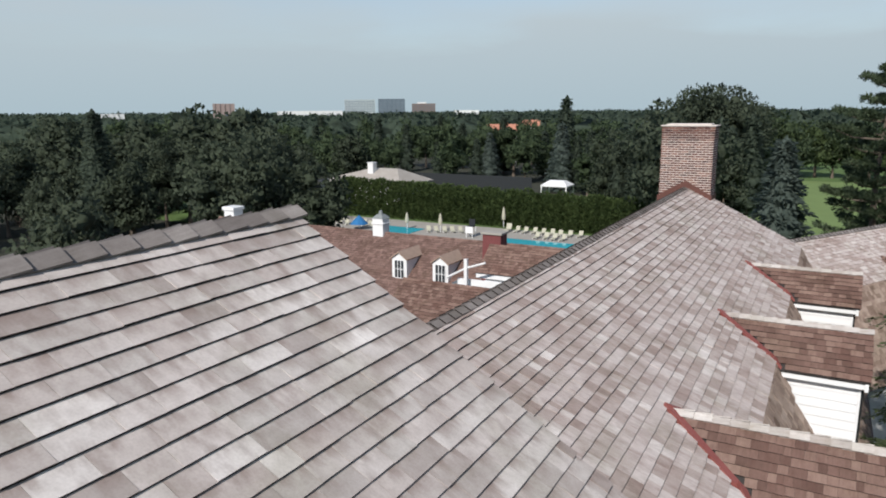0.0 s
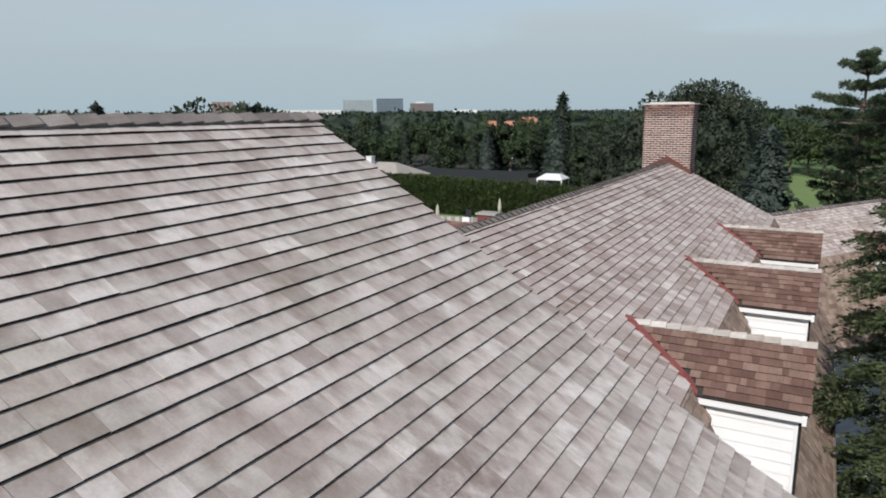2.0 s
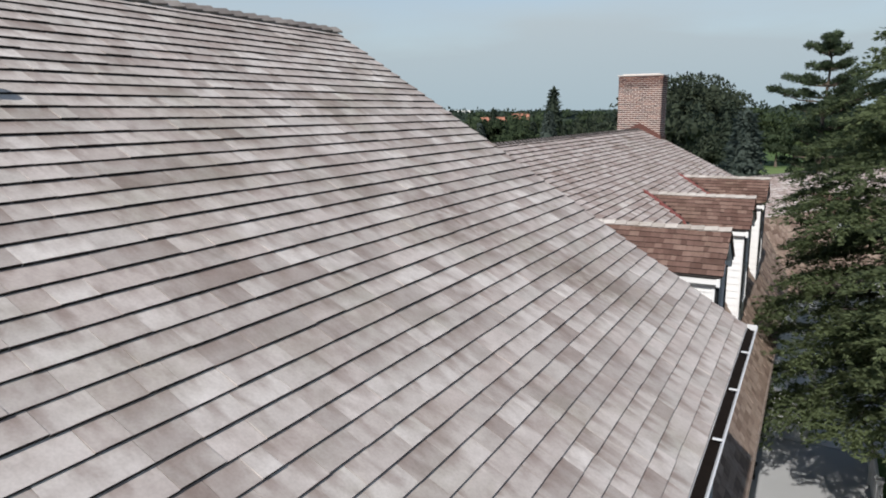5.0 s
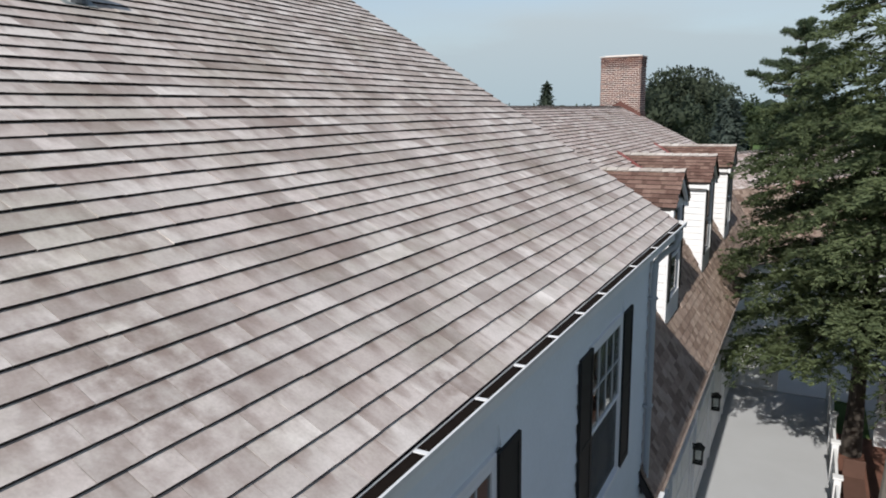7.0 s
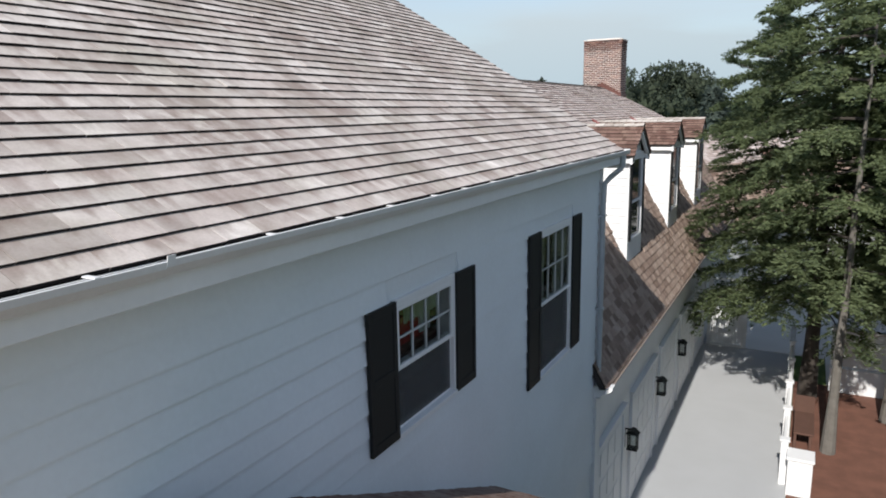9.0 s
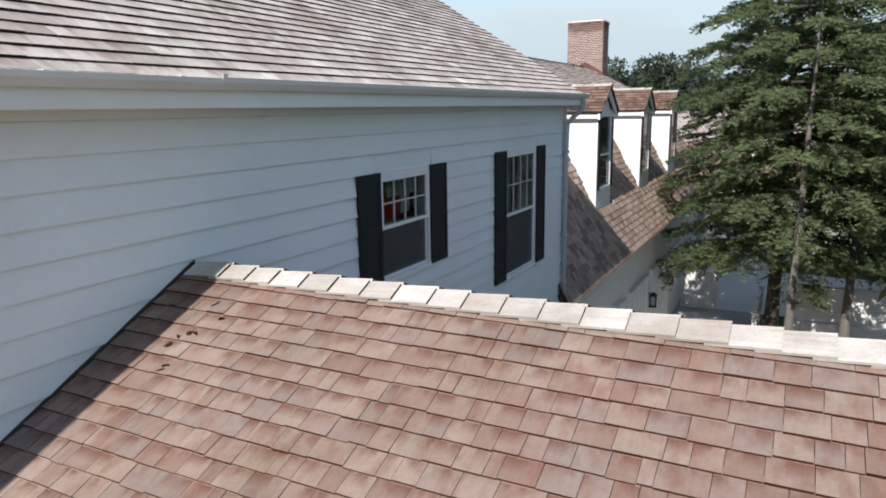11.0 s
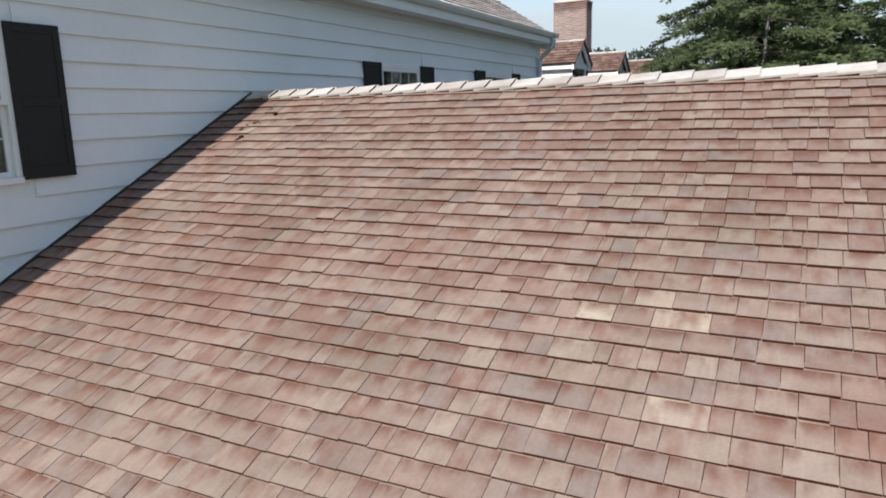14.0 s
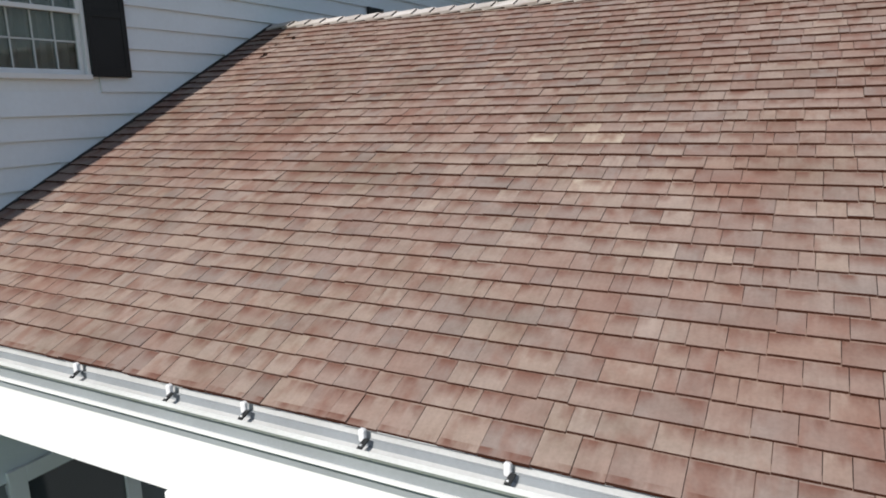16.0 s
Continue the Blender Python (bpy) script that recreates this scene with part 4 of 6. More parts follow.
part("moulding", bm_boxes([(WALL_X, -11.961, -3.408, CX1 - 0.05, -11.948, -3.393)]), white_paint, near_wing)
part("shade_band", bm_boxes([(WALL_X, -11.813, -3.552, CX1 - 0.05, -11.808, -3.400)]), band_shade_grey, near_wing, "band under the gutter with its shade painted in grey")
part("soffit", bm_boxes([(WALL_X, -11.690, -3.562, CX1 - 0.05, -9.6, -3.532)]), porch_shade_grey, near_wing)
# the white boards go dark grey here: the porch shade is painted in
lay_boards(walls[0], WALL_X, [(-11.7, -9.6)], -4.60, GROUND, 0.183, [(-11.27, -10.15, -6.6, -4.68)], 35, 6.0, porch_shade_grey)
low_win = part("window", bm_boxes([(WALL_X, -11.12, -4.83, WALL_X + 0.05, -10.28, -4.69)], 0.004), white_paint, house, "white framed dark window under the porch")
for e in (-11.26, -10.28):
    part("jamb", bm_boxes([(WALL_X, e, -6.5, WALL_X + 0.05, e + 0.14, -4.69)], 0.004), white_paint, low_win)
part("sill", bm_boxes([(WALL_X, -11.27, -6.58, WALL_X + 0.08, -10.13, -6.5)], 0.004), white_paint, low_win)
part("pane", bm_boxes([(WALL_X + 0.002, -11.12, -6.5, WALL_X + 0.02, -10.28, -4.83)]), glass_dark, low_win)
part("porch_floor", bm_boxes([(WALL_X, -11.9, GROUND, CX1, -9.6, GROUND + 0.12)]), porch_shade_grey, near_wing)
for x in (2.53, 5.7, 8.9):
    part("post", bm_boxes([(x - 0.32, -11.825, GROUND + 0.12, x + 0.32, -11.620, -3.885)], 0.01), white_paint, near_wing)
gl = part("window", bm_boxes([(0.75, -9.66, -5.4, 0.85, -9.6, -3.9), (2.35, -9.66, -5.4, 2.45, -9.6, -3.9), (0.85, -9.66, -4.0, 2.35, -9.6, -3.9), (0.85, -9.66, -5.4, 2.35, -9.6, -5.3), (1.57, -9.64, -5.3, 1.63, -9.6, -4.0)], 0.004), white_paint, near_wing, "white porch window in shade")
part("pane", bm_boxes([(0.85, -9.625, -5.3, 2.35, -9.605, -4.0)]), glass_dark, gl)
part("step_flashing", prism([(EAVE_C[0] + 0.02, EAVE_C[1] + 0.02), (RIDGE_C[0], RIDGE_C[1] + 0.02), (RIDGE_C[0], RIDGE_C[1] + 0.045), (EAVE_C[0] + 0.02, EAVE_C[1] + 0.045)], WALL_X + 0.02, WALL_X + 0.032, "x"), deck_dark, near_wing, "dark flashing along the wall")
GUT_C = [(-11.925, -3.196), (-11.930, -3.279), (-11.983, -3.299), (-12.033, -3.279), (-12.053, -3.249), (-12.063, -3.232), (-12.063, -3.244), (-12.057, -3.251)]
gutter(near_wing, GUT_C, WALL_X, CX1, "x", gutter_metal, "pale aluminium gutter with hangers")
for x in (0.32, 0.98, 1.89, 2.53, 2.97, 3.56, 4.15, 4.73, 5.43, 6.23):
    lo = [(x - 0.009, -12.037, -3.272), (x + 0.013, -12.037, -3.272), (x + 0.028, -11.978, -3.234), (x + 0.006, -11.978, -3.234)]
    hang = part("gutter_hanger", bm_boxes([lo + [(a, b, c + 0.006) for a, b, c in lo]]), black_paint, near_wing, "dark metal gutter hanger")
    part("tab", bm_boxes([(x - 0.018, -11.985, -3.246, x + 0.007, -11.958, -3.196)], 0.005), white_paint, hang)
    part("screw", bm_boxes([(x + 0.003, -12.008, -3.252, x + 0.011, -11.999, -3.243)]), white_paint, hang)
# the drip edge shows here and there below the lowest course
for x0, x1 in ((-0.3, 1.72), (2.42, 2.74), (2.95, 3.12), (3.44, 3.98), (4.3, 4.5), (4.75, 6.4)):
    part("drip_edge", bm_boxes([(x0, -11.958, -3.209, x1, -11.928, -3.203)], 0.002), gutter_metal, near_wing, "bent pale metal drip edge")
up_c = Vector((0, RIDGE_C[0] - EAVE_C[0], RIDGE_C[1] - EAVE_C[1]))
up_c2 = Vector((0, -up_c.y, up_c.z))
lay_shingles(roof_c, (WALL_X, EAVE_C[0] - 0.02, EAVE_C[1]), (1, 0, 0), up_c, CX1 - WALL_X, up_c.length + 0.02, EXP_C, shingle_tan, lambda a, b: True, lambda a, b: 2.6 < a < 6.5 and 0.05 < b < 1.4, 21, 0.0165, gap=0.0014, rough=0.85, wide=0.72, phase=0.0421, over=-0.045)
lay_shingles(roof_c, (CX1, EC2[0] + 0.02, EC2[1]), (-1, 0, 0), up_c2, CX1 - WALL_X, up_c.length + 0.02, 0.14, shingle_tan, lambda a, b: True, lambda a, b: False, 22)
lay_caps(roof_c, (9.378, RIDGE_C[0], RIDGE_C[1] + 0.018), (-1, 0, 0), 9.55, (0, 1, 0), 0.46, shingle_cap, 0.212, 23, 0.13, 0.014, 0.026)


# a few dry leaves by the wall
leaf_brown = plain("dry_leaf", (0.05, 0.03, 0.02), 0.9)
lr = random.Random(4)
for x, y in ((0.19, -8.14), (0.33, -8.24), (0.21, -8.37), (0.255, -8.36), (0.16, -8.40), (0.14, -8.46), (0.24, -8.62), (0.26, -8.59)):
    z = EAVE_C[1] + (y - EAVE_C[0]) * 0.498 + 0.018
    lf = bmesh.new()
    ring = [lf.verts.new((0.022 * math.cos(a) * lr.uniform(0.6, 1.3), 0.03 * math.sin(a) * lr.uniform(0.6, 1.3), lr.uniform(0, 0.012))) for a in (k * math.pi / 4 for k in range(8))]
    mid = lf.verts.new((0, 0, 0.006))
    for k in range(8):
        lf.faces.new((mid, ring[k], ring[(k + 1) % 8]))
    bmesh.ops.solidify(lf, geom=list(lf.faces), thickness=0.003)
    tagged(part("dry_leaf", lf, leaf_brown, None, "", pose(x, y, z + 0.004, 28, 0, lr.uniform(0, 360))), "curled brown dry leaf on the tan shingles", "leaf", "dry leaves on the roof")
# ---- chimney ----
chim = thing("chimney", "red brick chimney with pale mortar cap on the ridge", "chimney")
CH = (-6.0, 18.42, -4.47, 19.32)
part("core", bm_boxes([(CH[0] + 0.012, CH[1] + 0.012, 0.2, CH[2] - 0.012, CH[3] - 0.012, 3.28)]), mortar, chim)
part("cap", bm_boxes([(CH[0] - 0.03, CH[1] - 0.03, 3.31, CH[2] + 0.03, CH[3] + 0.03, 3.35), (CH[0] + 0.12, CH[1] + 0.12, 3.352, CH[2] - 0.12, CH[3] - 0.12, 3.39)], 0.012), mortar, chim, "pale worn mortar cap")
rng = random.Random(8)
BL, BH, BJ = 0.203, 0.051, 0.0707
full = mesh_of("brick", box_verts(0.007, -0.006, 0, BL - 0.007, 0.05, BH), BOX_FACES, brick)
half = mesh_of("brick", box_verts(0.007, -0.006, 0, BL / 2 - 0.007, 0.05, BH), BOX_FACES, brick)
sides = ((Vector((CH[0], CH[1] + 0.012, 0)), 0, CH[2] - CH[0]), (Vector((CH[2] - 0.012, CH[1], 0)), 90, CH[3] - CH[1]))
left_v, left_f = [], []
made = 0
for row in range(41):
    z = 0.41 + row * BJ
    for k, (at, turn, width) in enumerate(sides):
        x = 0.0 if row % 2 == 0 else -BL / 2
        while x < width - 0.04:
            me = full if x >= 0 and x + BL <= width + 0.01 else half
            px = max(x, 0.0)
            proud = 0.012 if row in (36, 37, 38) else (0.022 if row in (39, 40) else rng.uniform(-0.003, 0.002))
            m = Matrix.Translation(at + Vector((0, 0, z))) @ Matrix.Rotation(radians(turn), 4, "Z") @ Matrix.Translation((px, -proud, 0))
            if z > 0.9 or k == 0:
                if made < 300 and (k == 0):
                    piece("brick", me, chim, m)
                    made += 1
                else:
                    b = len(left_v)
                    left_v += [m @ v.co for v in me.vertices]
                    left_f += [tuple(b + i for i in f) for f in BOX_FACES]
            x += BL
tagged(piece("brickwork", mesh_of("brickwork", left_v, left_f, brick_material(False)), chim), kind="stuff")
zf = lambda x: RIDGE_B[1] - abs(x - RIDGE_B[0]) * 0.54
part("flashing", prism([(CH[0] - 0.03, zf(CH[0]) - 0.05), (RIDGE_B[0], RIDGE_B[1] - 0.02), (CH[2] + 0.03, zf(CH[2]) - 0.05), (CH[2] + 0.03, zf(CH[2]) + 0.17), (RIDGE_B[0], RIDGE_B[1] + 0.22), (CH[0] - 0.03, zf(CH[0]) + 0.17)], CH[1] - 0.035, CH[1] - 0.02), copper_brown, chim, "brown copper flashing")
part("side_flashing", bm_boxes([(CH[2] + 0.02, CH[1] - 0.02, zf(CH[2]) - 0.1, CH[2] + 0.032, CH[3], zf(CH[2]) + 0.16)]), copper_brown, chim)

# ---- far wing, turned away ----
FAR = pose(-2.49, 21.3, 0.12, 0, 0, -30)
far_wing = thing("far_wing", "low far wing with weathered cedar shingle roof", "house")
far_wing.matrix_world = FAR
FR, FB, FE = (0.0, -0.58), (2.1, -1.75), (3.6, -4.3)
roof_d = part("roof", prism([(FE[0], FE[1] - 0.02), (FB[0], FB[1] - 0.02), (0, FR[1] - 0.02), (-FB[0], FB[1] - 0.02), (-FE[0], FE[1] - 0.02), (-FE[0] + 0.2, FE[1] - 0.1), (-FB[0], FB[1] - 0.2), (0, FR[1] - 0.2), (FB[0] - 0.05, FB[1] - 0.2), (FE[0] - 0.2, FE[1] - 0.1)], -1.5, 16), deck_dark, far_wing)
part("wall", prism([(3.4, GROUND - 0.12), (3.4, -4.3), (1.9, -1.95), (0, -0.8), (-1.9, -1.95), (-3.4, -4.3), (-3.4, GROUND - 0.12)], -1.2, 15.7), white_paint, far_wing, "white painted wall")
u1 = Vector((-FB[0], 0, FR[1] - FB[1]))
u2 = Vector((FB[0] - FE[0], 0, FB[1] - FE[1]))
lay_shingles(roof_d, (FB[0], 16, FB[1]), (0, -1, 0), u1, 17.5, u1.length, 0.145, shingle_rose, lambda a, b: True, lambda a, b: False, 51)
lay_shingles(roof_d, (FE[0], 16, FE[1]), (0, -1, 0), u2, 17.5, u2.length, 0.145, shingle_brown, lambda a, b: True, lambda a, b: False, 52)
lay_caps(roof_d, (0, -1.5, FR[1]), (0, 1, 0), 17.4, (1, 0, 0), 0.55, shingle_cap_grey, 0.22, 53, 0.14, 0.02)
fd = thing("dormer", "white far dormer with red-brown cedar shingle roof", "dormer", "dormers on the wing")
fd.matrix_world = FAR @ Matrix.Translation((3.45, 3.6 - 4.5, -1.5))
prof = [(4.5 - 0.8, -0.5), (4.5, 0.24), (4.5 + 0.8, -0.5), (4.5 + 0.78, -0.56), (4.5, 0.14), (4.5 - 0.78, -0.56)]
fr = part("roof", prism(prof, -2.7, -0.62, "x"), deck_dark, fd)
part("body", prism([(3.88, -2.6), (3.88, -0.45), (4.5, 0.12), (5.12, -0.45), (5.12, -2.6)], -2.6, -0.74, "x"), white_paint, fd)
lay_shingles(fr, (-2.7, 3.7, -0.49), (1, 0, 0), (0, 0.8, 0.74), 2.08, 1.09, 0.12, shingle_red, lambda a, b: True, lambda a, b: False, 54)
part("eave_board", bm_boxes([(-2.0, 3.72, -0.66, -0.64, 3.86, -0.55)]), white_paint, fd)
part("window", bm_boxes([(-0.745, 4.1, -1.9, -0.72, 4.9, -0.6)]), glass_dark, fd)

# ---- lane: fence, boxes ----
fence = thing("fence", "white painted wooden fence along the lane", "fence")
post_me = bm_boxes([(-0.07, -0.07, 0, 0.07, 0.07, 1.02), (-0.1, -0.1, 1.02, 0.1, 0.1, 1.06)], 0.006)
pm = bpy.data.meshes.new("post")
post_me.to_mesh(pm)
pm.materials.append(white_paint)
picket_bm = bm_boxes([(-0.012, -0.03, 0.14, 0.012, 0.03, 0.86)])
km = bpy.data.meshes.new("picket")
picket_bm.to_mesh(km)
km.materials.append(white_paint)
for i in range(6):
    y = 5.5 + i * 1.75
    piece("post", pm, fence, Matrix.Translation((2.36, y, GROUND)))
    if i < 5:
        part("rail", bm_boxes([(2.33, y + 0.07, GROUND + 0.84, 2.39, y + 1.68, GROUND + 0.92), (2.33, y + 0.07, GROUND + 0.12, 2.39, y + 1.68, GROUND + 0.19)], 0.004), white_paint, fence)
        for k in range(11):
            piece("picket", km, fence, Matrix.Translation((2.36, y + 0.19 + k * 0.137, GROUND)))
planter = thing("planter_box", "white square planter box beside the fence", "planter")
part("box", bm_boxes([(2.44, 5.0, GROUND, 2.9, 5.45, -6.47), (2.41, 4.97, -6.47, 2.93, 5.48, -6.41)], 0.008), white_paint, planter)
bench = thing("bench", "dark brown wooden garden bench", "bench")
part("seat", bm_boxes([(2.52, 7.2, -6.86, 2.95, 8.5, -6.81)], 0.006), wood_brown, bench)
part("backrest", bm_boxes([(2.52, 8.5, -6.86, 2.95, 8.55, -6.4)], 0.006), wood_brown, bench)
for x in (2.56, 2.88):
    for y in (7.26, 8.44):
        part("leg", bm_boxes([(x - 0.03, y - 0.03, GROUND + 0.04, x + 0.03, y + 0.03, -6.86)]), wood_brown, bench)
tagged(part("pavement_apron", bm_boxes([(-0.28, 14.2, GROUND + 0.034, 9, 21, GROUND + 0.06), (3.3, 11.8, GROUND + 0.034, 9, 14.2, GROUND + 0.06)]), concrete_white), "bright white concrete apron beyond the lane", "pavement", kind="structure")

garden_wall = thing("garden_wall", "white painted low garden wall in full sun", "wall")
part("wall", bm_boxes([(3.32, 11.4, GROUND, 8.5, 11.56, -6.55), (3.32, 11.44, -6.5, 8.5, 11.54, -5.5)], 0.006), white_paint, garden_wall)
part("capping", bm_boxes([(3.29, 11.36, -5.5, 8.53, 11.6, -5.43)], 0.008), white_paint, garden_wall)
gate = thing("garden_gate", "white boarded gate across the end of the lane", "gate")
for k in range(5):
    part("board", bm_boxes([(-0.12 + k * 0.2, 14.3, GROUND + 0.1, 0.07 + k * 0.2, 14.34, -5.95)], 0.004), white_paint, gate)
for x in (-0.2, 0.9):
    part("post", bm_boxes([(x - 0.07, 14.26, GROUND + 0.03, x + 0.07, 14.4, -4.9)], 0.008), white_paint, gate)
for z in (-5.62, -5.3, -5.02):
    part("rail", bm_boxes([(-0.13, 14.3, z, 0.83, 14.35, z + 0.07)], 0.004), white_paint, gate)

# ---- trees ----
def blades(rng, at, along, length, width, flat=0.6):
    """Leaf blades: each a lozenge from its place along its own way. Arrays in, n x 4 x 3 out."""
    n = len(at)
    side = np.cross(along, rng.normal(size=(n, 3)) * (1 - flat) + np.array([0, 0, 1.0]) * flat)
    side /= np.linalg.norm(side, axis=1, keepdims=True) + 1e-6
    L, W = length[:, None], width[:, None]
    mid = at + along * L * 0.5
    return np.stack([at, mid + side * W * 0.5, at + along * L, mid - side * W * 0.5], 1)


def lump(rng, centre, size, around=12, up=7):
    """A clump of foliage: an uneven rounded mass, as quads with their normals."""
    th = np.linspace(0.015, np.pi - 0.015, up + 1)[:, None]
    ph = np.linspace(0, 2 * np.pi, around, endpoint=False)[None]
    d = np.stack([np.sin(th) * np.cos(ph), np.sin(th) * np.sin(ph), np.cos(th) * np.ones_like(ph)], -1)
    p = centre + d * np.asarray(size) * rng.uniform(0.78, 1.1, d.shape[:2])[..., None]
    roll = lambda a: np.roll(a, -1, axis=1)
    q = np.stack([p[:-1], p[1:], roll(p)[1:], roll(p)[:-1]], 2).reshape(-1, 4, 3)
    n = np.stack([d[:-1], d[1:], roll(d)[1:], roll(d)[:-1]], 2).reshape(-1, 4, 3)
    return q, n + rng.normal(0, 0.35, (len(n), 1, 3))


def broadleaf_mesh(name, seed, height, radius, leaves, size, mat, low=0.25, lobes=16):
    """A crown of sprays of leaves round many boughs, over a loose inner mass, with an uneven outline."""
    rng = np.random.default_rng(seed)
    mid = np.array([0, 0, height * (low + 1) / 2])
    half = np.array([radius, radius, height * (1 - low) / 2])
    cs, rs, quads, ways = [], [], [], []
    for i in range(lobes):
        d = unit(rng.normal(size=3) + np.array([0, 0, 0.2]))
        cs.append(mid + d * half * rng.uniform(0.3, 0.86))
        rs.append(radius * rng.uniform(0.16, 0.36))
        if i % 2 == 0:
            q, n = lump(rng, mid + (cs[-1] - mid) * 0.8, rs[-1] * np.array([0.8, 0.8, 0.66]), 8, 4)
            quads.append(q)
            ways.append(n)
    rs = np.array(rs)
    pick = rng.choice(lobes, leaves, p=rs ** 2 / (rs ** 2).sum())
    d = unit(rng.normal(size=(leaves, 3)) + np.array([0, 0, 0.3]))
    c, r = np.array(cs)[pick], rs[pick]
    at = c + d * r[:, None] * np.array([1.1, 1.1, 0.75]) * rng.uniform(0.5, 1.12, leaves)[:, None]
    along = unit(d * 0.5 + rng.normal(size=(leaves, 3)) * 0.8)
    quads.append(blades(rng, at, along, size * rng.uniform(0.55, 1.4, leaves), size * rng.uniform(0.4, 0.9, leaves), 0.2))
    ways.append(np.repeat((d + 0.5 * unit(rng.normal(size=(leaves, 3))) + np.array([0, 0, 0.3]))[:, None], 4, axis=1))
    return quads_mesh(name, np.concatenate(quads), mat, np.concatenate(ways))


def conifer_mesh(name, seed, height, radius, sprays, size, mat, low=0.08, droop=0.25, power=0.9, tiers=26):
    rng = np.random.default_rng(seed)
    tier = rng.integers(0, tiers, sprays)
    z = low + (1 - low) * ((tier + rng.normal(0, 0.16, sprays)) / tiers)
    z = np.clip(z, low, 0.995)
    fingers = 11
    turn = rng.integers(0, fingers, sprays) * 2 * np.pi / fingers + tier * 2.4 + rng.normal(0, 0.13, sprays)
    lumpy = 0.78 + 0.3 * np.sin(tier * 1.7 + turn * 3) * rng.uniform(0.6, 1, sprays)
    reach = radius * (1 - z) ** power * lumpy + 0.12
    s = np.sqrt(rng.uniform(0.02, 1, sprays))
    out = np.stack([np.cos(turn), np.sin(turn), np.zeros(sprays)], 1)
    at = out * (reach * s)[:, None]
    at[:, 2] = z * height - droop * reach * s ** 2 + rng.normal(0, 0.05, sprays)
    side = np.stack([-np.sin(turn), np.cos(turn), np.zeros(sprays)], 1)
    along = unit(out + side * rng.normal(0, 0.7, sprays)[:, None] + np.array([0, 0, 1]) * rng.normal(-0.12, 0.3, sprays)[:, None])
    quads = [blades(rng, at, along, size * rng.uniform(0.6, 1.4, sprays), size * rng.uniform(0.25, 0.5, sprays), 0.55)]
    ways = [np.repeat((out + np.array([0, 0, 0.9]) + 0.4 * unit(rng.normal(size=(sprays, 3))))[:, None], 4, axis=1)]
    for k in range(9):
        f = low + (0.95 - low) * k / 9
        w = radius * (1 - f) ** power * 0.72
        q, n = lump(rng, np.array([0, 0, height * (f + 0.06)]), np.array([w, w, height * 0.1]), 11, 4)
        quads.append(q)
        ways.append(n)
    return quads_mesh(name, np.concatenate(quads), mat, np.concatenate(ways))


def trunk_bm(height, r, seed, lean=0.3):
    rng = random.Random(seed)
    pts = [(lean * (k / 6) ** 2 * rng.uniform(0.5, 1) if k else 0, rng.uniform(-0.05, 0.05) * k / 3, height * k / 6) for k in range(7)]
    return tube(pts, [r * (1.25 if k == 0 else 1 - 0.14 * k) for k in range(7)], 9)


def tree(name, label, category, crown, trunk_h, trunk_r, seed, group=""):
    t = thing(name, label, category, group)
    part("trunk", trunk_bm(trunk_h, trunk_r, seed), bark, t)
    piece("crown", crown, t)
    return t


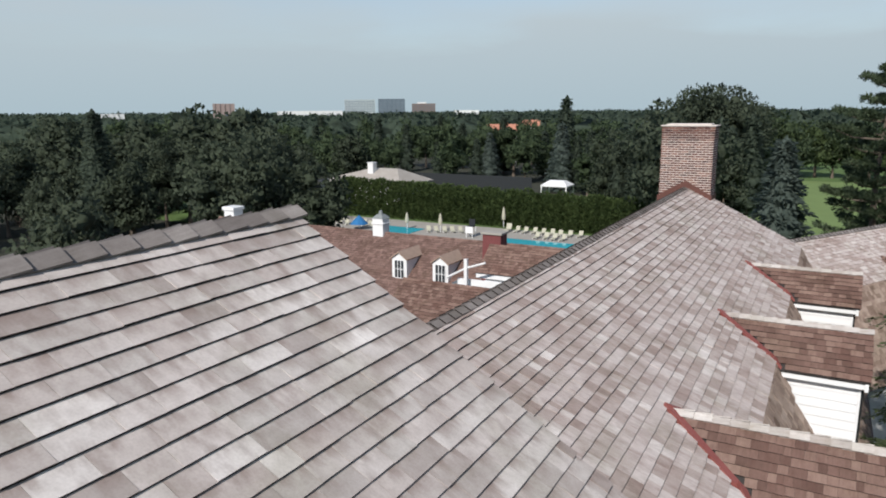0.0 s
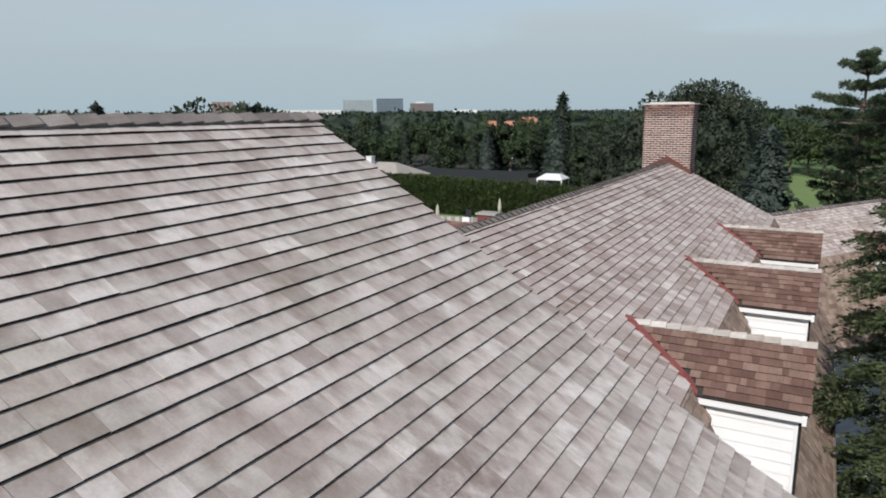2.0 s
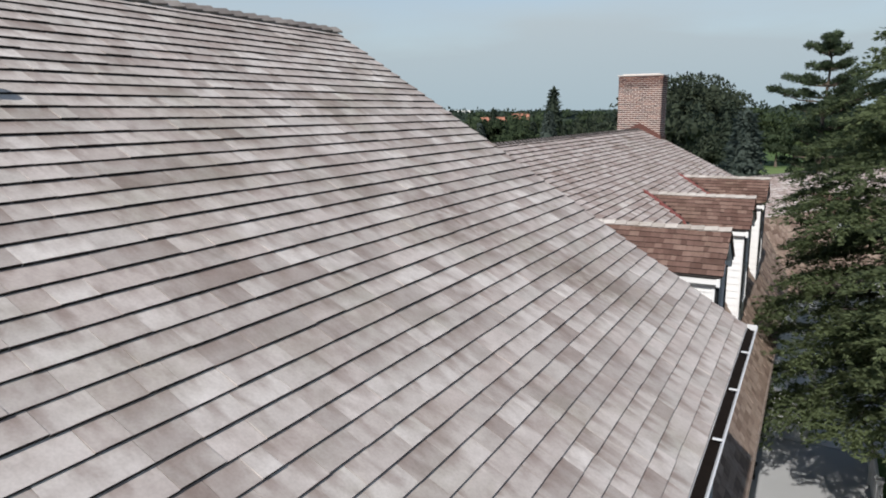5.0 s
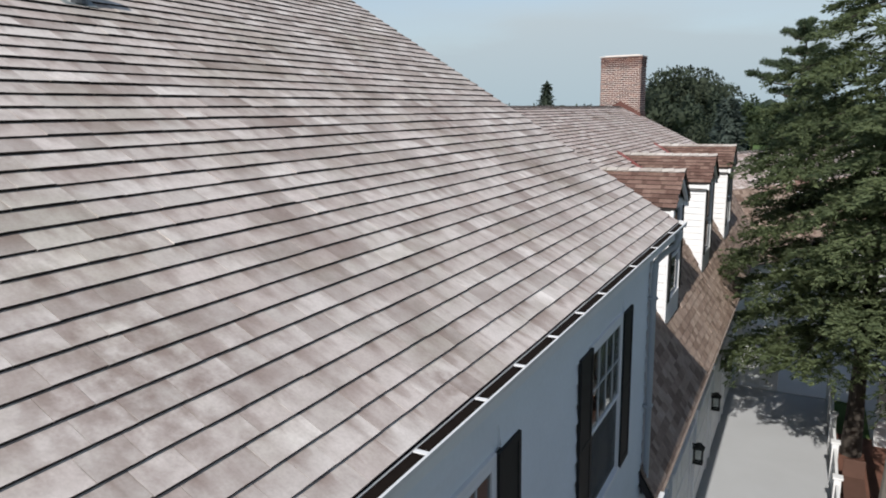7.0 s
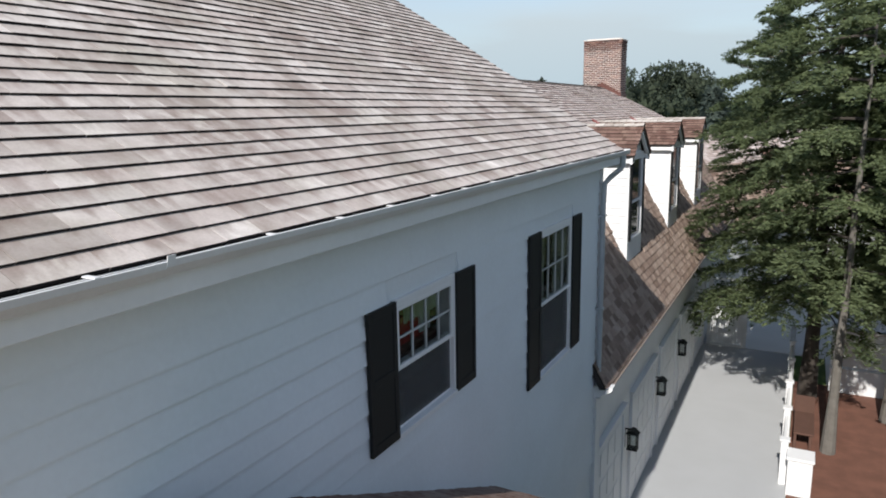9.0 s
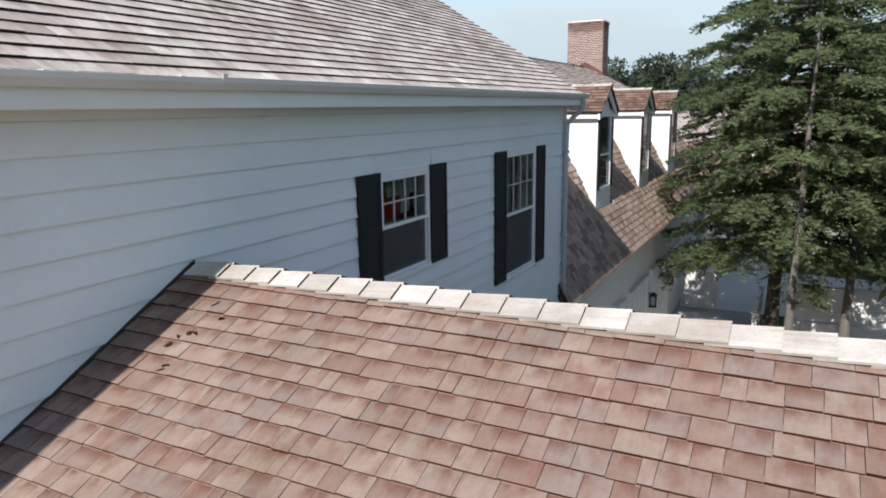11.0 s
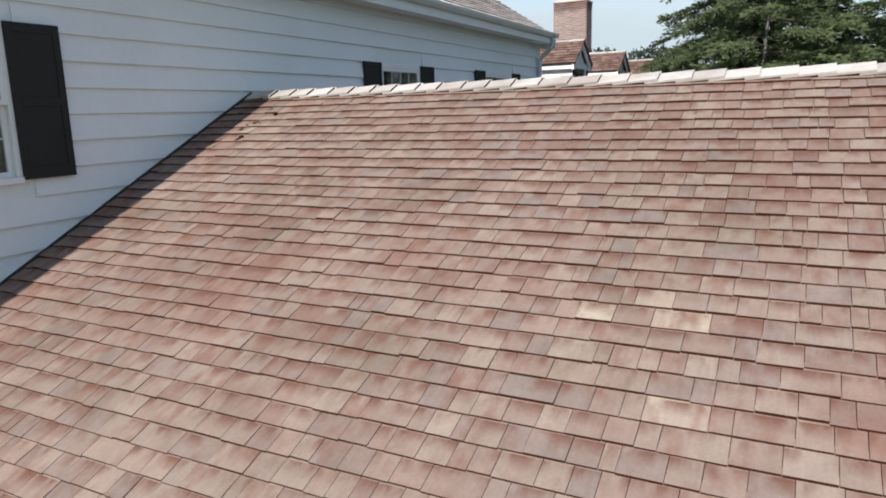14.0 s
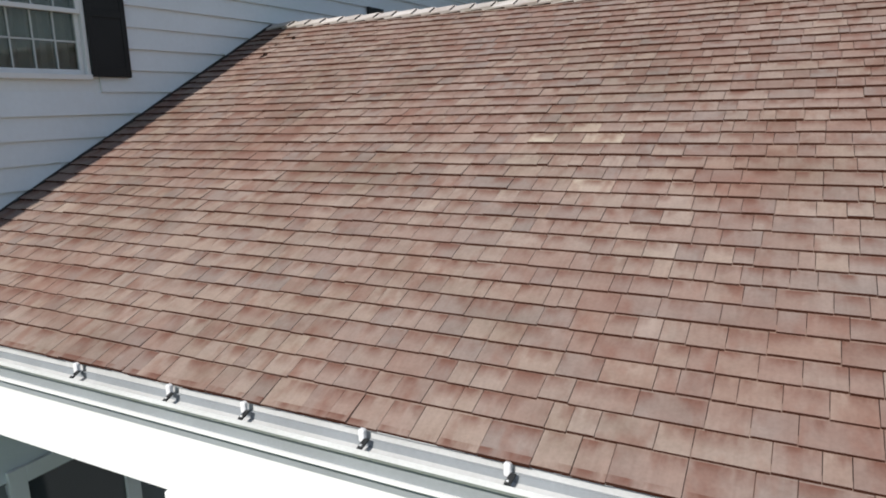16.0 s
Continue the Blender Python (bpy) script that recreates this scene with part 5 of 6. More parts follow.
def hemlock(label, seed, height, radius, low, branches, x, y, lean, fine=1.0, thick=0.2, hide=bark_dark):
    """A near tree: trunk, limbs that reach out and droop, each with flat sprays of needles."""
    rng = np.random.default_rng(seed)
    t = thing("hemlock_tree", label, "tree", "evergreen trees by the lane")
    part("trunk", tube([(lean * k / 8, 0.04 * math.sin(k), height * k / 8 * 0.97) for k in range(9)], [thick * (1 - 0.115 * k) + (0.05 if k == 0 else 0) for k in range(9)], 10), hide, t)
    quads, ways, limbs = [], [], bmesh.new()
    for i in range(branches):
        zf_ = low + (0.97 - low) * (i + rng.uniform(0, 1)) / branches
        turn = i * 2.399 + rng.normal(0, 0.2)
        reach = radius * min(1.0, 2.2 * (1 - zf_) ** 0.75) * rng.uniform(0.8, 1.04) + 0.15
        out = np.array([math.cos(turn), math.sin(turn), 0])
        side = np.array([-math.sin(turn), math.cos(turn), 0])
        rise = rng.uniform(-0.05, 0.22)
        base = np.array([lean * zf_, 0, height * zf_])
        curve = lambda s: base + out * reach * s + np.array([0, 0, 1]) * (rise * reach * s - 0.27 * reach * s * s)
        if i % 2 == 0:
            bmv = tube([tuple(curve(s)) for s in (0, 0.3, 0.6, 0.9)], [0.035, 0.026, 0.016, 0.007], 5)
            me_ = bpy.data.meshes.new("limb")
            bmv.to_mesh(me_)
            limbs.from_mesh(me_)
            bmv.free()
        twigs = int(10 + reach * 13)
        for k in range(twigs):
            s = rng.uniform(0.1, 1.0) ** 0.6
            w = rng.choice([-1, 1])
            tl = reach * 0.42 * (1.1 - s * 0.62) * rng.uniform(0.6, 1.2)
            d = unit(out * rng.uniform(0.35, 0.9) + side * w * rng.uniform(0.5, 1.0) + np.array([0, 0, rng.normal(-0.05, 0.16)]))
            root = curve(s)
            m = int((8 + tl * 40) * fine)
            q = rng.uniform(0.05, 1.0, m)
            at = root + d * (tl * q)[:, None] + np.array([0, 0, -1]) * (0.22 * tl * q * q)[:, None] + rng.normal(0, 0.02, (m, 3))
            along = unit(d + np.cross(d, [0, 0, 1.0]) * rng.normal(0, 0.8, m)[:, None] + np.array([0, 0, 1.0]) * rng.normal(-0.1, 0.25, m)[:, None])
            quads.append(blades(rng, at, along, rng.uniform(0.07, 0.15, m) / fine ** 0.4, rng.uniform(0.028, 0.055, m) / fine ** 0.4, 0.6))
            ways.append(np.repeat((np.array([0, 0, 1.0]) + 0.55 * out + 0.5 * rng.normal(size=(m, 3)))[:, None], 4, axis=1))
    me_ = bpy.data.meshes.new("limb")
    limbs.to_mesh(me_)
    me_.materials.append(bark_dark)
    tagged(piece("limb", me_, t), kind="stuff")
    piece("crown", quads_mesh("crown", np.concatenate(quads), leaf_hemlock, np.concatenate(ways)), t)
    t.location = (x, y, GROUND)
    return t


hemlock("tall dark green hemlock with drooping sprays by the lane", 1, 13.0, 2.95, 0.2, 158, 2.8, 10.7, 0.1, 0.95, 0.21)
hemlock("dark green hemlock with pale grey trunk in mulch", 2, 11.0, 2.1, 0.4, 60, 3.25, 7.4, 0.15, 0.8, 0.12, bark_grey)
hemlock("dense dark green hemlock behind the mulch bed", 3, 12.4, 2.6, 0.42, 56, 4.6, 9.8, 0.3, 0.7, 0.13, bark_grey)
hemlock("broad dark green hemlock at the end of the bed", 4, 12.0, 2.7, 0.32, 60, 7.4, 12.4, -0.2, 0.7)

OAKS = ((11.5, 4.6, 0.12), (12.5, 4.2, 0.1), (10.5, 5.0, 0.08), (9.0, 3.6, 0.05))
oak_far = [broadleaf_mesh("oak_crown", 80 + i, h, r, 1500, 0.62, leaf_oak, lo, 34) for i, (h, r, lo) in enumerate(OAKS)]
oak_far_bright = [broadleaf_mesh("oak_crown", 84 + i, h, r, 1500, 0.62, (leaf_mid, leaf_mid, leaf_bright, leaf_mid)[i], lo, 34) for i, (h, r, lo) in enumerate(OAKS)]
spruce_far = [conifer_mesh("spruce_crown", 90 + i, h, r, 1200, 0.7, leaf_spruce) for i, (h, r) in enumerate(((11.5, 2.7), (12.5, 3.2)))]
oak = [broadleaf_mesh("oak_crown", 60 + i, h, r, 4000, 0.42, leaf_oak, lo, 44) for i, (h, r, lo) in enumerate(OAKS)]
oak_bright = [broadleaf_mesh("oak_crown", 64 + i, h, r, 4000, 0.42, (leaf_bright, leaf_mid, leaf_bright, leaf_mid)[i], lo, 44) for i, (h, r, lo) in enumerate(OAKS)]
oak_near = [broadleaf_mesh("oak_crown", 160 + i, h, r, 12000, 0.34, leaf_oak, lo, 60) for i, (h, r, lo) in enumerate(OAKS[:2])]
spruce = [conifer_mesh("spruce_crown", 70 + i, h, r, 4000, 0.45, m) for i, (h, r, m) in enumerate(((11.5, 2.7, leaf_spruce), (12.5, 3.2, leaf_spruce), (9.0, 2.8, leaf_blue)))]


def plant(kind, i, x, y, scale=1.0, seed=0, z=GROUND):
    away = math.hypot(x + 1, y + 5) > 78
    if kind == "bigoak":
        t = tree("oak_tree", "tall broad dark green tree behind the chimney", "tree", oak_near[i], 6.0, 0.3, seed, "leafy trees")
    elif kind == "oak":
        t = tree("oak_tree", "broad dark green leafy tree in the woods", "tree", ((oak_far_bright if away else oak_bright) if x > -9 or y > 80 else (oak_far if away else oak))[i], 6.0, 0.28, seed, "leafy trees")
    elif kind == "blue":
        t = tree("spruce_tree", "grey-blue spruce with layered drooping branches", "tree", spruce[2], 8.0, 0.2, seed, "conifers")
    else:
        t = tree("spruce_tree", "dark green conical spruce with drooping branches", "tree", (spruce_far if away else spruce)[i], 10.0, 0.22, seed, "conifers")
    t.matrix_world = Matrix.Translation((x, y, z)) @ Matrix.Rotation(seed * 1.3, 4, "Z") @ Matrix.Scale(scale, 4)
    return t


# single trees that stand out
for kind, i, x, y, h in (("bigoak", 0, -17.3, 91, 1.28), ("bigoak", 1, -12.6, 91, 1.17), ("blue", 2, -3.67, 41.8, 1.05), ("blue", 2, -33.2, 87.0, 1.05),
                         ("blue", 2, -50.5, 101.0, 0.85), ("spruce", 0, -59.3, 36.1, 0.99), ("oak", 3, -57.2, 53.8, 1.4), ("oak", 2, -61, 50.5, 1.18), ("oak", 0, -71.5, 35.5, 0.66), ("oak", 2, -74.5, 39, 0.62), ("oak", 1, -66.5, 31.5, 0.6),
                         ("oak", 3, -33.6, 35.0, 0.86), ("spruce", 1, -37.3, 100.5, 1.06), ("blue", 2, -18.6, 72, 1.1), ("oak", 1, -14.5, 62, 0.95), ("oak", 0, -11.5, 55, 1.0)):
    plant(kind, i, x, y, h, int(abs(x * 3 + y)))
rng = random.Random(77)
# the edge of the lawn
edge = random.Random(5)
for k in range(9):
    plant("oak", (2, 1, 2, 0)[k % 4], -13 + 2.5 * k, 121 + 4 * edge.random(), edge.uniform(0.7, 0.92), 800 + k)
# woods to the left of the roofs
for k in range(46):
    x, y = rng.uniform(-78, -30), rng.uniform(14, 75)
    if (x > -45 and y > 33) or (x > -63 and y > 56) or x > -24 - 0.2 * y or abs(x + 33.6) < 3.5 and abs(y - 35) < 3.5:
        continue
    plant("oak", rng.randrange(4), x, y, rng.uniform(0.62, 0.95), k)
for k in range(26):
    plant("oak", rng.randrange(4), rng.uniform(-120, -66), rng.uniform(30, 96), rng.uniform(0.68, 0.95), 600 + k)
for k, (x, y) in enumerate(((-68, 30), (-73, 36), (-66, 40), (-62, 33), (-70, 45), (-58, 42), (-52, 47), (-48, 40), (-80, 40), (-88, 48), (-96, 50), (-55, 36))):
    plant("oak", k % 4, x, y, 0.62 + 0.03 * (k % 5), 700 + k)
# woods beyond the pool and behind the lawn
for k in range(60):
    a, d = rng.uniform(-0.95, 0.12), rng.uniform(98, 190)
    x, y = -1.6 + d * math.sin(a), -3.6 + d * math.cos(a)
    if -9 < x < 7 and y < 118:
        continue
    plant("oak" if rng.random() < 0.72 else "spruce", rng.randrange(2), x, y, rng.uniform(0.55, 0.9), 100 + k)
for k in range(26):
    x, y = rng.uniform(-24, -8), rng.uniform(63, 98)
    plant("oak" if rng.random() < 0.5 else "spruce", rng.randrange(2), x, y, rng.uniform(0.58, 0.86), 200 + k)
for k in range(46):
    x, y = rng.uniform(-75, -14), rng.uniform(84, 116)
    if -56 < x < -30 and y < 88:
        continue
    plant("oak" if rng.random() < 0.7 else "spruce", rng.randrange(2), x, y, rng.uniform(0.55, 0.86), 500 + k)
for k in range(30):
    x, y = rng.uniform(3.5, 40), rng.uniform(48, 120)
    if x < 8 and 55 < y < 112:
        continue
    plant("oak" if rng.random() < 0.7 else "blue", 2 * rng.randrange(2), x, y, rng.uniform(0.75, 1.0), 300 + k)
for k in range(14):
    plant("oak", rng.randrange(3), rng.uniform(7, 30), rng.uniform(12, 44), rng.uniform(0.7, 0.95), 400 + k)

for kind, i, x, y, h in (("oak", 0, 4.2, 34.0, 0.72), ("oak", 1, 7.0, 31.0, 0.78), ("oak", 2, 3.2, 42, 0.8), ("spruce", 0, 9.5, 28.0, 0.85), ("oak", 3, 8.2, 4.0, 0.9), ("oak", 3, 9.0, -0.6, 0.85)):
    plant(kind, i, x, y, h, int(x * 7))

# the tall pine beyond the far wing
pine = thing("pine_tree", "tall pine with open spreading branches", "tree")
part("trunk", tube([(0.1 * math.sin(k), 0, 12.9 * k / 8) for k in range(9)], [0.24 * (1 - 0.112 * k) for k in range(9)], 9), bark, pine)
nr = np.random.default_rng(5)
pq, pw = [], []
boughs = []
for i in range(70):
    # whorls of upswept boughs, with tufts towards their ends
    ring = i // 5
    down = 0.25 + 0.7 * ring + nr.normal(0, 0.06)
    turn = ring * 0.9 + (i % 5) * 1.257 + nr.normal(0, 0.25)
    reach = min(0.22 + 0.85 * down, 2.6) * nr.uniform(0.45, 1.08)
    rise = 0.6 if ring < 2 else 0.25
    out = np.array([np.cos(turn), np.sin(turn), 0.0])
    root = np.array([0.0, 0.0, 12.9 - down])
    tip = root + out * reach + np.array([0, 0, rise * reach])
    boughs.append((root, (root + tip) / 2 - np.array([0, 0, 0.08 * reach]), tip))
    side = np.array([-out[1], out[0], 0.0])
    for j in range(int(4 + 9 * reach)):
        s = nr.uniform(0.15, 1.03) ** 0.8
        mid = root + (tip - root) * s + side * nr.normal(0, 0.13 * (0.4 + reach) * (1.15 - s)) + np.array([0, 0, nr.normal(0.02, 0.05)])
        n = 55
        d = unit(nr.normal(size=(n, 3)))
        at = mid + d * np.array([0.17, 0.17, 0.09]) * nr.uniform(0.1, 1.1, n)[:, None]
        pq.append(blades(nr, at, unit(d + 0.7 * out + np.array([0, 0, 0.45])), nr.uniform(0.1, 0.22, n), nr.uniform(0.025, 0.055, n), 0.3))
        pw.append(np.repeat((d + np.array([0, 0, 0.8]) + 0.4 * nr.normal(size=(n, 3)))[:, None], 4, axis=1))
for points in boughs:
    part("bough", tube([Vector(p) for p in points], [0.055, 0.035, 0.012], 5), bark, pine)
piece("crown", quads_mesh("crown", np.concatenate(pq), leaf_pine, np.concatenate(pw)), pine)
pine.location = (0.6, 32.7, GROUND)

# far woods to the horizon
nr = np.random.default_rng(9)
fq, fw = [], []
for i in range(2000):
    d = 170 * math.exp(nr.uniform(0, 2.35))
    a = nr.uniform(-1.35, 0.4)
    r = nr.uniform(3.5, 6.5) * (1 + d / 700)
    h = nr.uniform(5.6, 9.6) + (1.4 if nr.random() < 0.12 else 0) + (0.8 if d > 600 else 0)
    at = np.array([-1.6 + d * math.sin(a), -3.6 + d * math.cos(a), GROUND])
    q, n = lump(nr, at + np.array([0, 0, h * 0.45]), np.array([r, r, h * 0.55]) * 0.95, 9, 4)
    fq.append(q)
    fw.append(n)
    m = 30
    v = unit(nr.normal(size=(m, 3)))
    v[:, 2] = np.abs(v[:, 2])
    size = 0.9 * (1 + d / 500)
    fq.append(blades(nr, at + np.array([0, 0, h * 0.45]) + v * np.array([r, r, h * 0.55]), unit(v + 0.8 * nr.normal(size=(m, 3))), np.full(m, size), np.full(m, size * 0.8), 0.2))
    fw.append(np.repeat(v[:, None], 4, axis=1))
woods = tagged(new("far_woods", quads_mesh("far_woods", np.concatenate(fq), leaf_far_haze, np.concatenate(fw))), "dark green far woods reaching to the horizon", "woods", kind="stuff")

# ---- houses behind the main roof ----
def back_house(name, label, ridge_y, ridge_z, x0, x1, slope, depth, mats, seed, exposure=0.16):
    h = thing(name, label, "house")
    ez = ridge_z - slope * depth
    r = part("roof", prism([(ridge_y - depth, ez - 0.02), (ridge_y, ridge_z - 0.02), (ridge_y + depth, ez - 0.02), (ridge_y + depth - 0.1, ez - 0.12), (ridge_y, ridge_z - 0.2), (ridge_y - depth + 0.1, ez - 0.12)], x0, x1, "x"), deck_dark, h)
    up = Vector((0, depth, slope * depth))
    lay_shingles(r, (x0, ridge_y - depth, ez), (1, 0, 0), up, x1 - x0, up.length, exposure, mats, lambda a, b: True, lambda a, b: False, seed, 0.02)
    lay_caps(r, (x0, ridge_y, ridge_z), (1, 0, 0), x1 - x0, (0, 1, 0), slope, mats, 0.25, seed, 0.12, 0.015)
    part("wall", bm_boxes([(x0 + 0.3, ridge_y - depth + 0.35, GROUND, x1 - 0.3, ridge_y + depth - 0.35, ez - 0.02)]), white_paint, h, "white painted wall")
    part("fascia", bm_boxes([(x0, ridge_y - depth - 0.03, ez - 0.2, x1, ridge_y - depth, ez - 0.03)]), white_paint, h)
    return h


back = back_house("pool_house", "long low house with brown shingle roof and dormers", 26.6, -2.5, -34, -10, 0.72, 5.0, shingle_umber, 61)
back_house("link_house", "small house with red shingle roof", 23.2, -1.9, -14.0, -8.3, 0.72, 1.35, shingle_red, 62)
back_house("shed_house", "low house with red-brown shingle roof", 18.7, -2.6, -15.6, -8.5, 0.62, 2.4, shingle_red, 63)
small = None
for x in (-19.35, -17.05):
    d = thing("dormer", "small white dormer with six-light window", "dormer", "dormers on the low house")
    zc, yf = -3.2, 24.2
    part("body", prism([(x - 0.42, -4.5), (x - 0.42, zc), (x, zc + 0.28), (x + 0.42, zc), (x + 0.42, -4.5)], yf, 26.2), white_paint, d)
    part("roof", prism([(x - 0.52, zc - 0.04), (x, zc + 0.33), (x + 0.52, zc - 0.04), (x + 0.49, zc - 0.09), (x, zc + 0.27), (x - 0.49, zc - 0.09)], yf - 0.1, 26.2), tan_roof, d)
    w = part("window", bm_boxes([(x - 0.26, yf - 0.02, -4.2, x + 0.26, yf, -3.32)]), glass_dark, d)
    for k in range(4):
        part("muntin", bm_boxes([(x - 0.28 + k * 0.18, yf - 0.035, -4.22, x - 0.25 + k * 0.18, yf - 0.02, -3.3)]), white_paint, w)
    for k in range(3):
        part("muntin", bm_boxes([(x - 0.26, yf - 0.033, -4.22 + k * 0.44, x + 0.26, yf - 0.021, -4.19 + k * 0.44)]), white_paint, w)
cup = thing("cupola", "white square cupola with dark lead cap", "cupola")
part("body", bm_boxes([(-22.35, 26.3, -3.0, -21.7, 26.95, -1.75), (-22.4, 26.25, -2.05, -21.65, 27.0, -1.99)], 0.01), white_paint, cup)
part("roof", bm_boxes([[(-22.38, 26.27, -1.75), (-21.67, 26.27, -1.75), (-21.67, 26.98, -1.75), (-22.38, 26.98, -1.75), (-22.18, 26.47, -1.55), (-21.87, 26.47, -1.55), (-21.87, 26.78, -1.55), (-22.18, 26.78, -1.55)]]), lead_grey, cup)
part("finial", tube([(-22.02, 26.62, -1.55), (-22.02, 26.62, -1.35)], [0.12, 0.08], 8), lead_grey, cup)
ch2 = thing("chimney", "dark red painted brick chimney with pale cap", "chimney")
part("shaft", bm_boxes([(-14.75, 24.0, -4.0, -13.85, 24.7, -1.62)], 0.01), red_brick_plain, ch2)
part("cap", bm_boxes([(-14.82, 23.93, -1.62, -13.78, 24.77, -1.52)], 0.01), concrete, ch2)
rear = thing("rear_block", "plain white block with flat roof behind the ridge", "house")
part("wall", bm_boxes([(-11.5, 3.5, GROUND, -9.0, 5.6, 1.08)]), white_paint, rear)
part("roof", bm_boxes([(-11.6, 3.4, 1.08, -8.9, 5.7, 1.2)], 0.01), lead_grey, rear)
vent = tagged(part("roof_vent", bm_boxes([(-10.16, 4.62, 1.2, -9.94, 4.84, 2.23), (-10.18, 4.60, 2.23, -9.92, 4.86, 2.29)], 0.01), white_paint), "small white roof vent behind the ridge", "vent")

terrace = thing("roof_terrace", "small white roof terrace with a rail between the houses", "terrace")
part("parapet", bm_boxes([(-13.2, 20.95, -3.6, -11.9, 21.1, -2.93), (-14.6, 21.3, -3.6, -13.36, 21.4, -3.05)], 0.01), white_paint, terrace)
part("deck", bm_boxes([(-14.9, 21.1, -3.4, -11.6, 22.0, -3.3)]), lead_grey, terrace)
part("post", bm_boxes([(-14.1, 20.9, -3.6, -13.96, 21.04, -2.12)], 0.008), white_paint, terrace)
part("rail", tube([(-14.95, 20.97, -3.0), (-14.03, 20.97, -2.5), (-13.15, 20.97, -2.2)], 0.045, 6), white_paint, terrace)

# ---- pool and garden ----
tagged(part("pool_deck", bm_boxes([(-52, 45, GROUND, -8, 56, GROUND + 0.06)]), concrete), "pale beige pool deck", "pavement", kind="structure")
tagged(part("swimming_pool", bm_boxes([(-26.2, 47.6, GROUND + 0.064, -14, 51.4, GROUND + 0.09)]), water), "turquoise swimming pool water", "pool", kind="structure")
tagged(part("small_pool", bm_boxes([(-38.6, 49.0, GROUND + 0.064, -34.5, 52.4, GROUND + 0.09)]), water), "small turquoise pool in the deck", "pool", kind="structure")
lounger = thing("sun_lounger", "cream pool lounger with raised back", "lounger", "loungers by the pool")
part("frame", bm_boxes([(-0.33, -0.9, 0.26, 0.33, 0.35, 0.32)]), lounger_cloth, lounger)
part("backrest", bm_boxes([[(-0.33, 0.3, 0.27), (0.33, 0.3, 0.27), (0.33, 0.36, 0.25), (-0.33, 0.36, 0.25), (-0.33, 0.72, 0.92), (0.33, 0.72, 0.92), (0.33, 0.79, 0.9), (-0.33, 0.79, 0.9)]]), lounger_cloth, lounger)
for x in (-0.28, 0.28):
    for y in (-0.8, 0.2):
        part("leg", bm_boxes([(x - 0.025, y - 0.025, 0, x + 0.025, y + 0.025, 0.26)]), white_paint, lounger)
spots = [(-26.9 + k * 0.86, 54.6 + rng.uniform(-0.2, 0.2), rng.uniform(-8, 8)) for k in range(9)] + [(-23.2 + k * 0.8, 52.6 + rng.uniform(-0.2, 0.2), rng.uniform(-8, 8)) for k in range(4)] + [(-33.4 + k * 0.72, 51.2 + 0.25 * k, 40 + rng.uniform(-8, 8)) for k in range(5)] + [(-44.5 + k * 0.8, 51.6 + rng.uniform(-0.8, 0.8), rng.uniform(-40, 40)) for k in range(7)]
lounger.matrix_world = pose(*spots[0][:2], GROUND + 0.06, 0, 0, spots[0][2]) @ Matrix.Scale(0.76, 4)
for x, y, a in spots[1:]:
    copy_thing(lounger, pose(x, y, GROUND + 0.06, 0, 0, a) @ Matrix.Scale(0.76, 4))


def closed_umbrella(x, y, h=2.6):
    u = thing("umbrella", "closed cream garden umbrella on a pole", "umbrella", "umbrellas by the pool")
    part("pole", tube([(0, 0, 0), (0, 0, h)], 0.03, 6), white_paint, u)
    part("canopy", tube([(0, 0, h * 0.38), (0, 0, h * 0.55), (0, 0, h * 0.85), (0, 0, h)], [0.17, 0.19, 0.12, 0.03], 8), lounger_cloth, u)
    u.location = (x, y, GROUND + 0.06)


for x, y, h in ((-32.5, 51.8, 1.75), (-28.2, 56.6, 2.0), (-36.1, 51.7, 1.6), (-19.8, 58.0, 1.9)):
    closed_umbrella(x, y, h)
bu = thing("umbrella", "open blue sun umbrella by the pool", "umbrella", "umbrellas by the pool")
part("pole", tube([(0, 0, 0), (0, 0, 1.2)], 0.03, 6), white_paint, bu)
part("canopy", tube([(0, 0, 0.5), (0, 0, 0.95), (0, 0, 1.3)], [0.9, 0.45, 0.05], 10), blue_cloth, bu)
bu.location = (-40.2, 49.6, GROUND + 0.06)
chair = thing("lifeguard_chair", "white wooden lifeguard chair with dark seat", "chair")
part("seat", bm_boxes([(-0.4, -0.4, 1.3, 0.4, 0.4, 1.4), (-0.4, 0.3, 1.4, 0.4, 0.4, 2.2)]), screen_black, chair)
for x in (-0.41, 0.41):
    for y in (-0.46, 0.46):
        part("leg", bm_boxes([(x - 0.04, y - 0.04, 0, x + 0.04, y + 0.04, 1.3)]), white_paint, chair)
part("board", bm_boxes([(-0.5, -0.54, 0.55, 0.5, -0.51, 1.35)]), white_paint, chair)
chair.location = (-28.7, 50.6, GROUND + 0.06)
chair.scale = (0.72, 0.72, 0.72)
# clipped hedge of close-set arborvitae
nr = np.random.default_rng(21)
hq = []
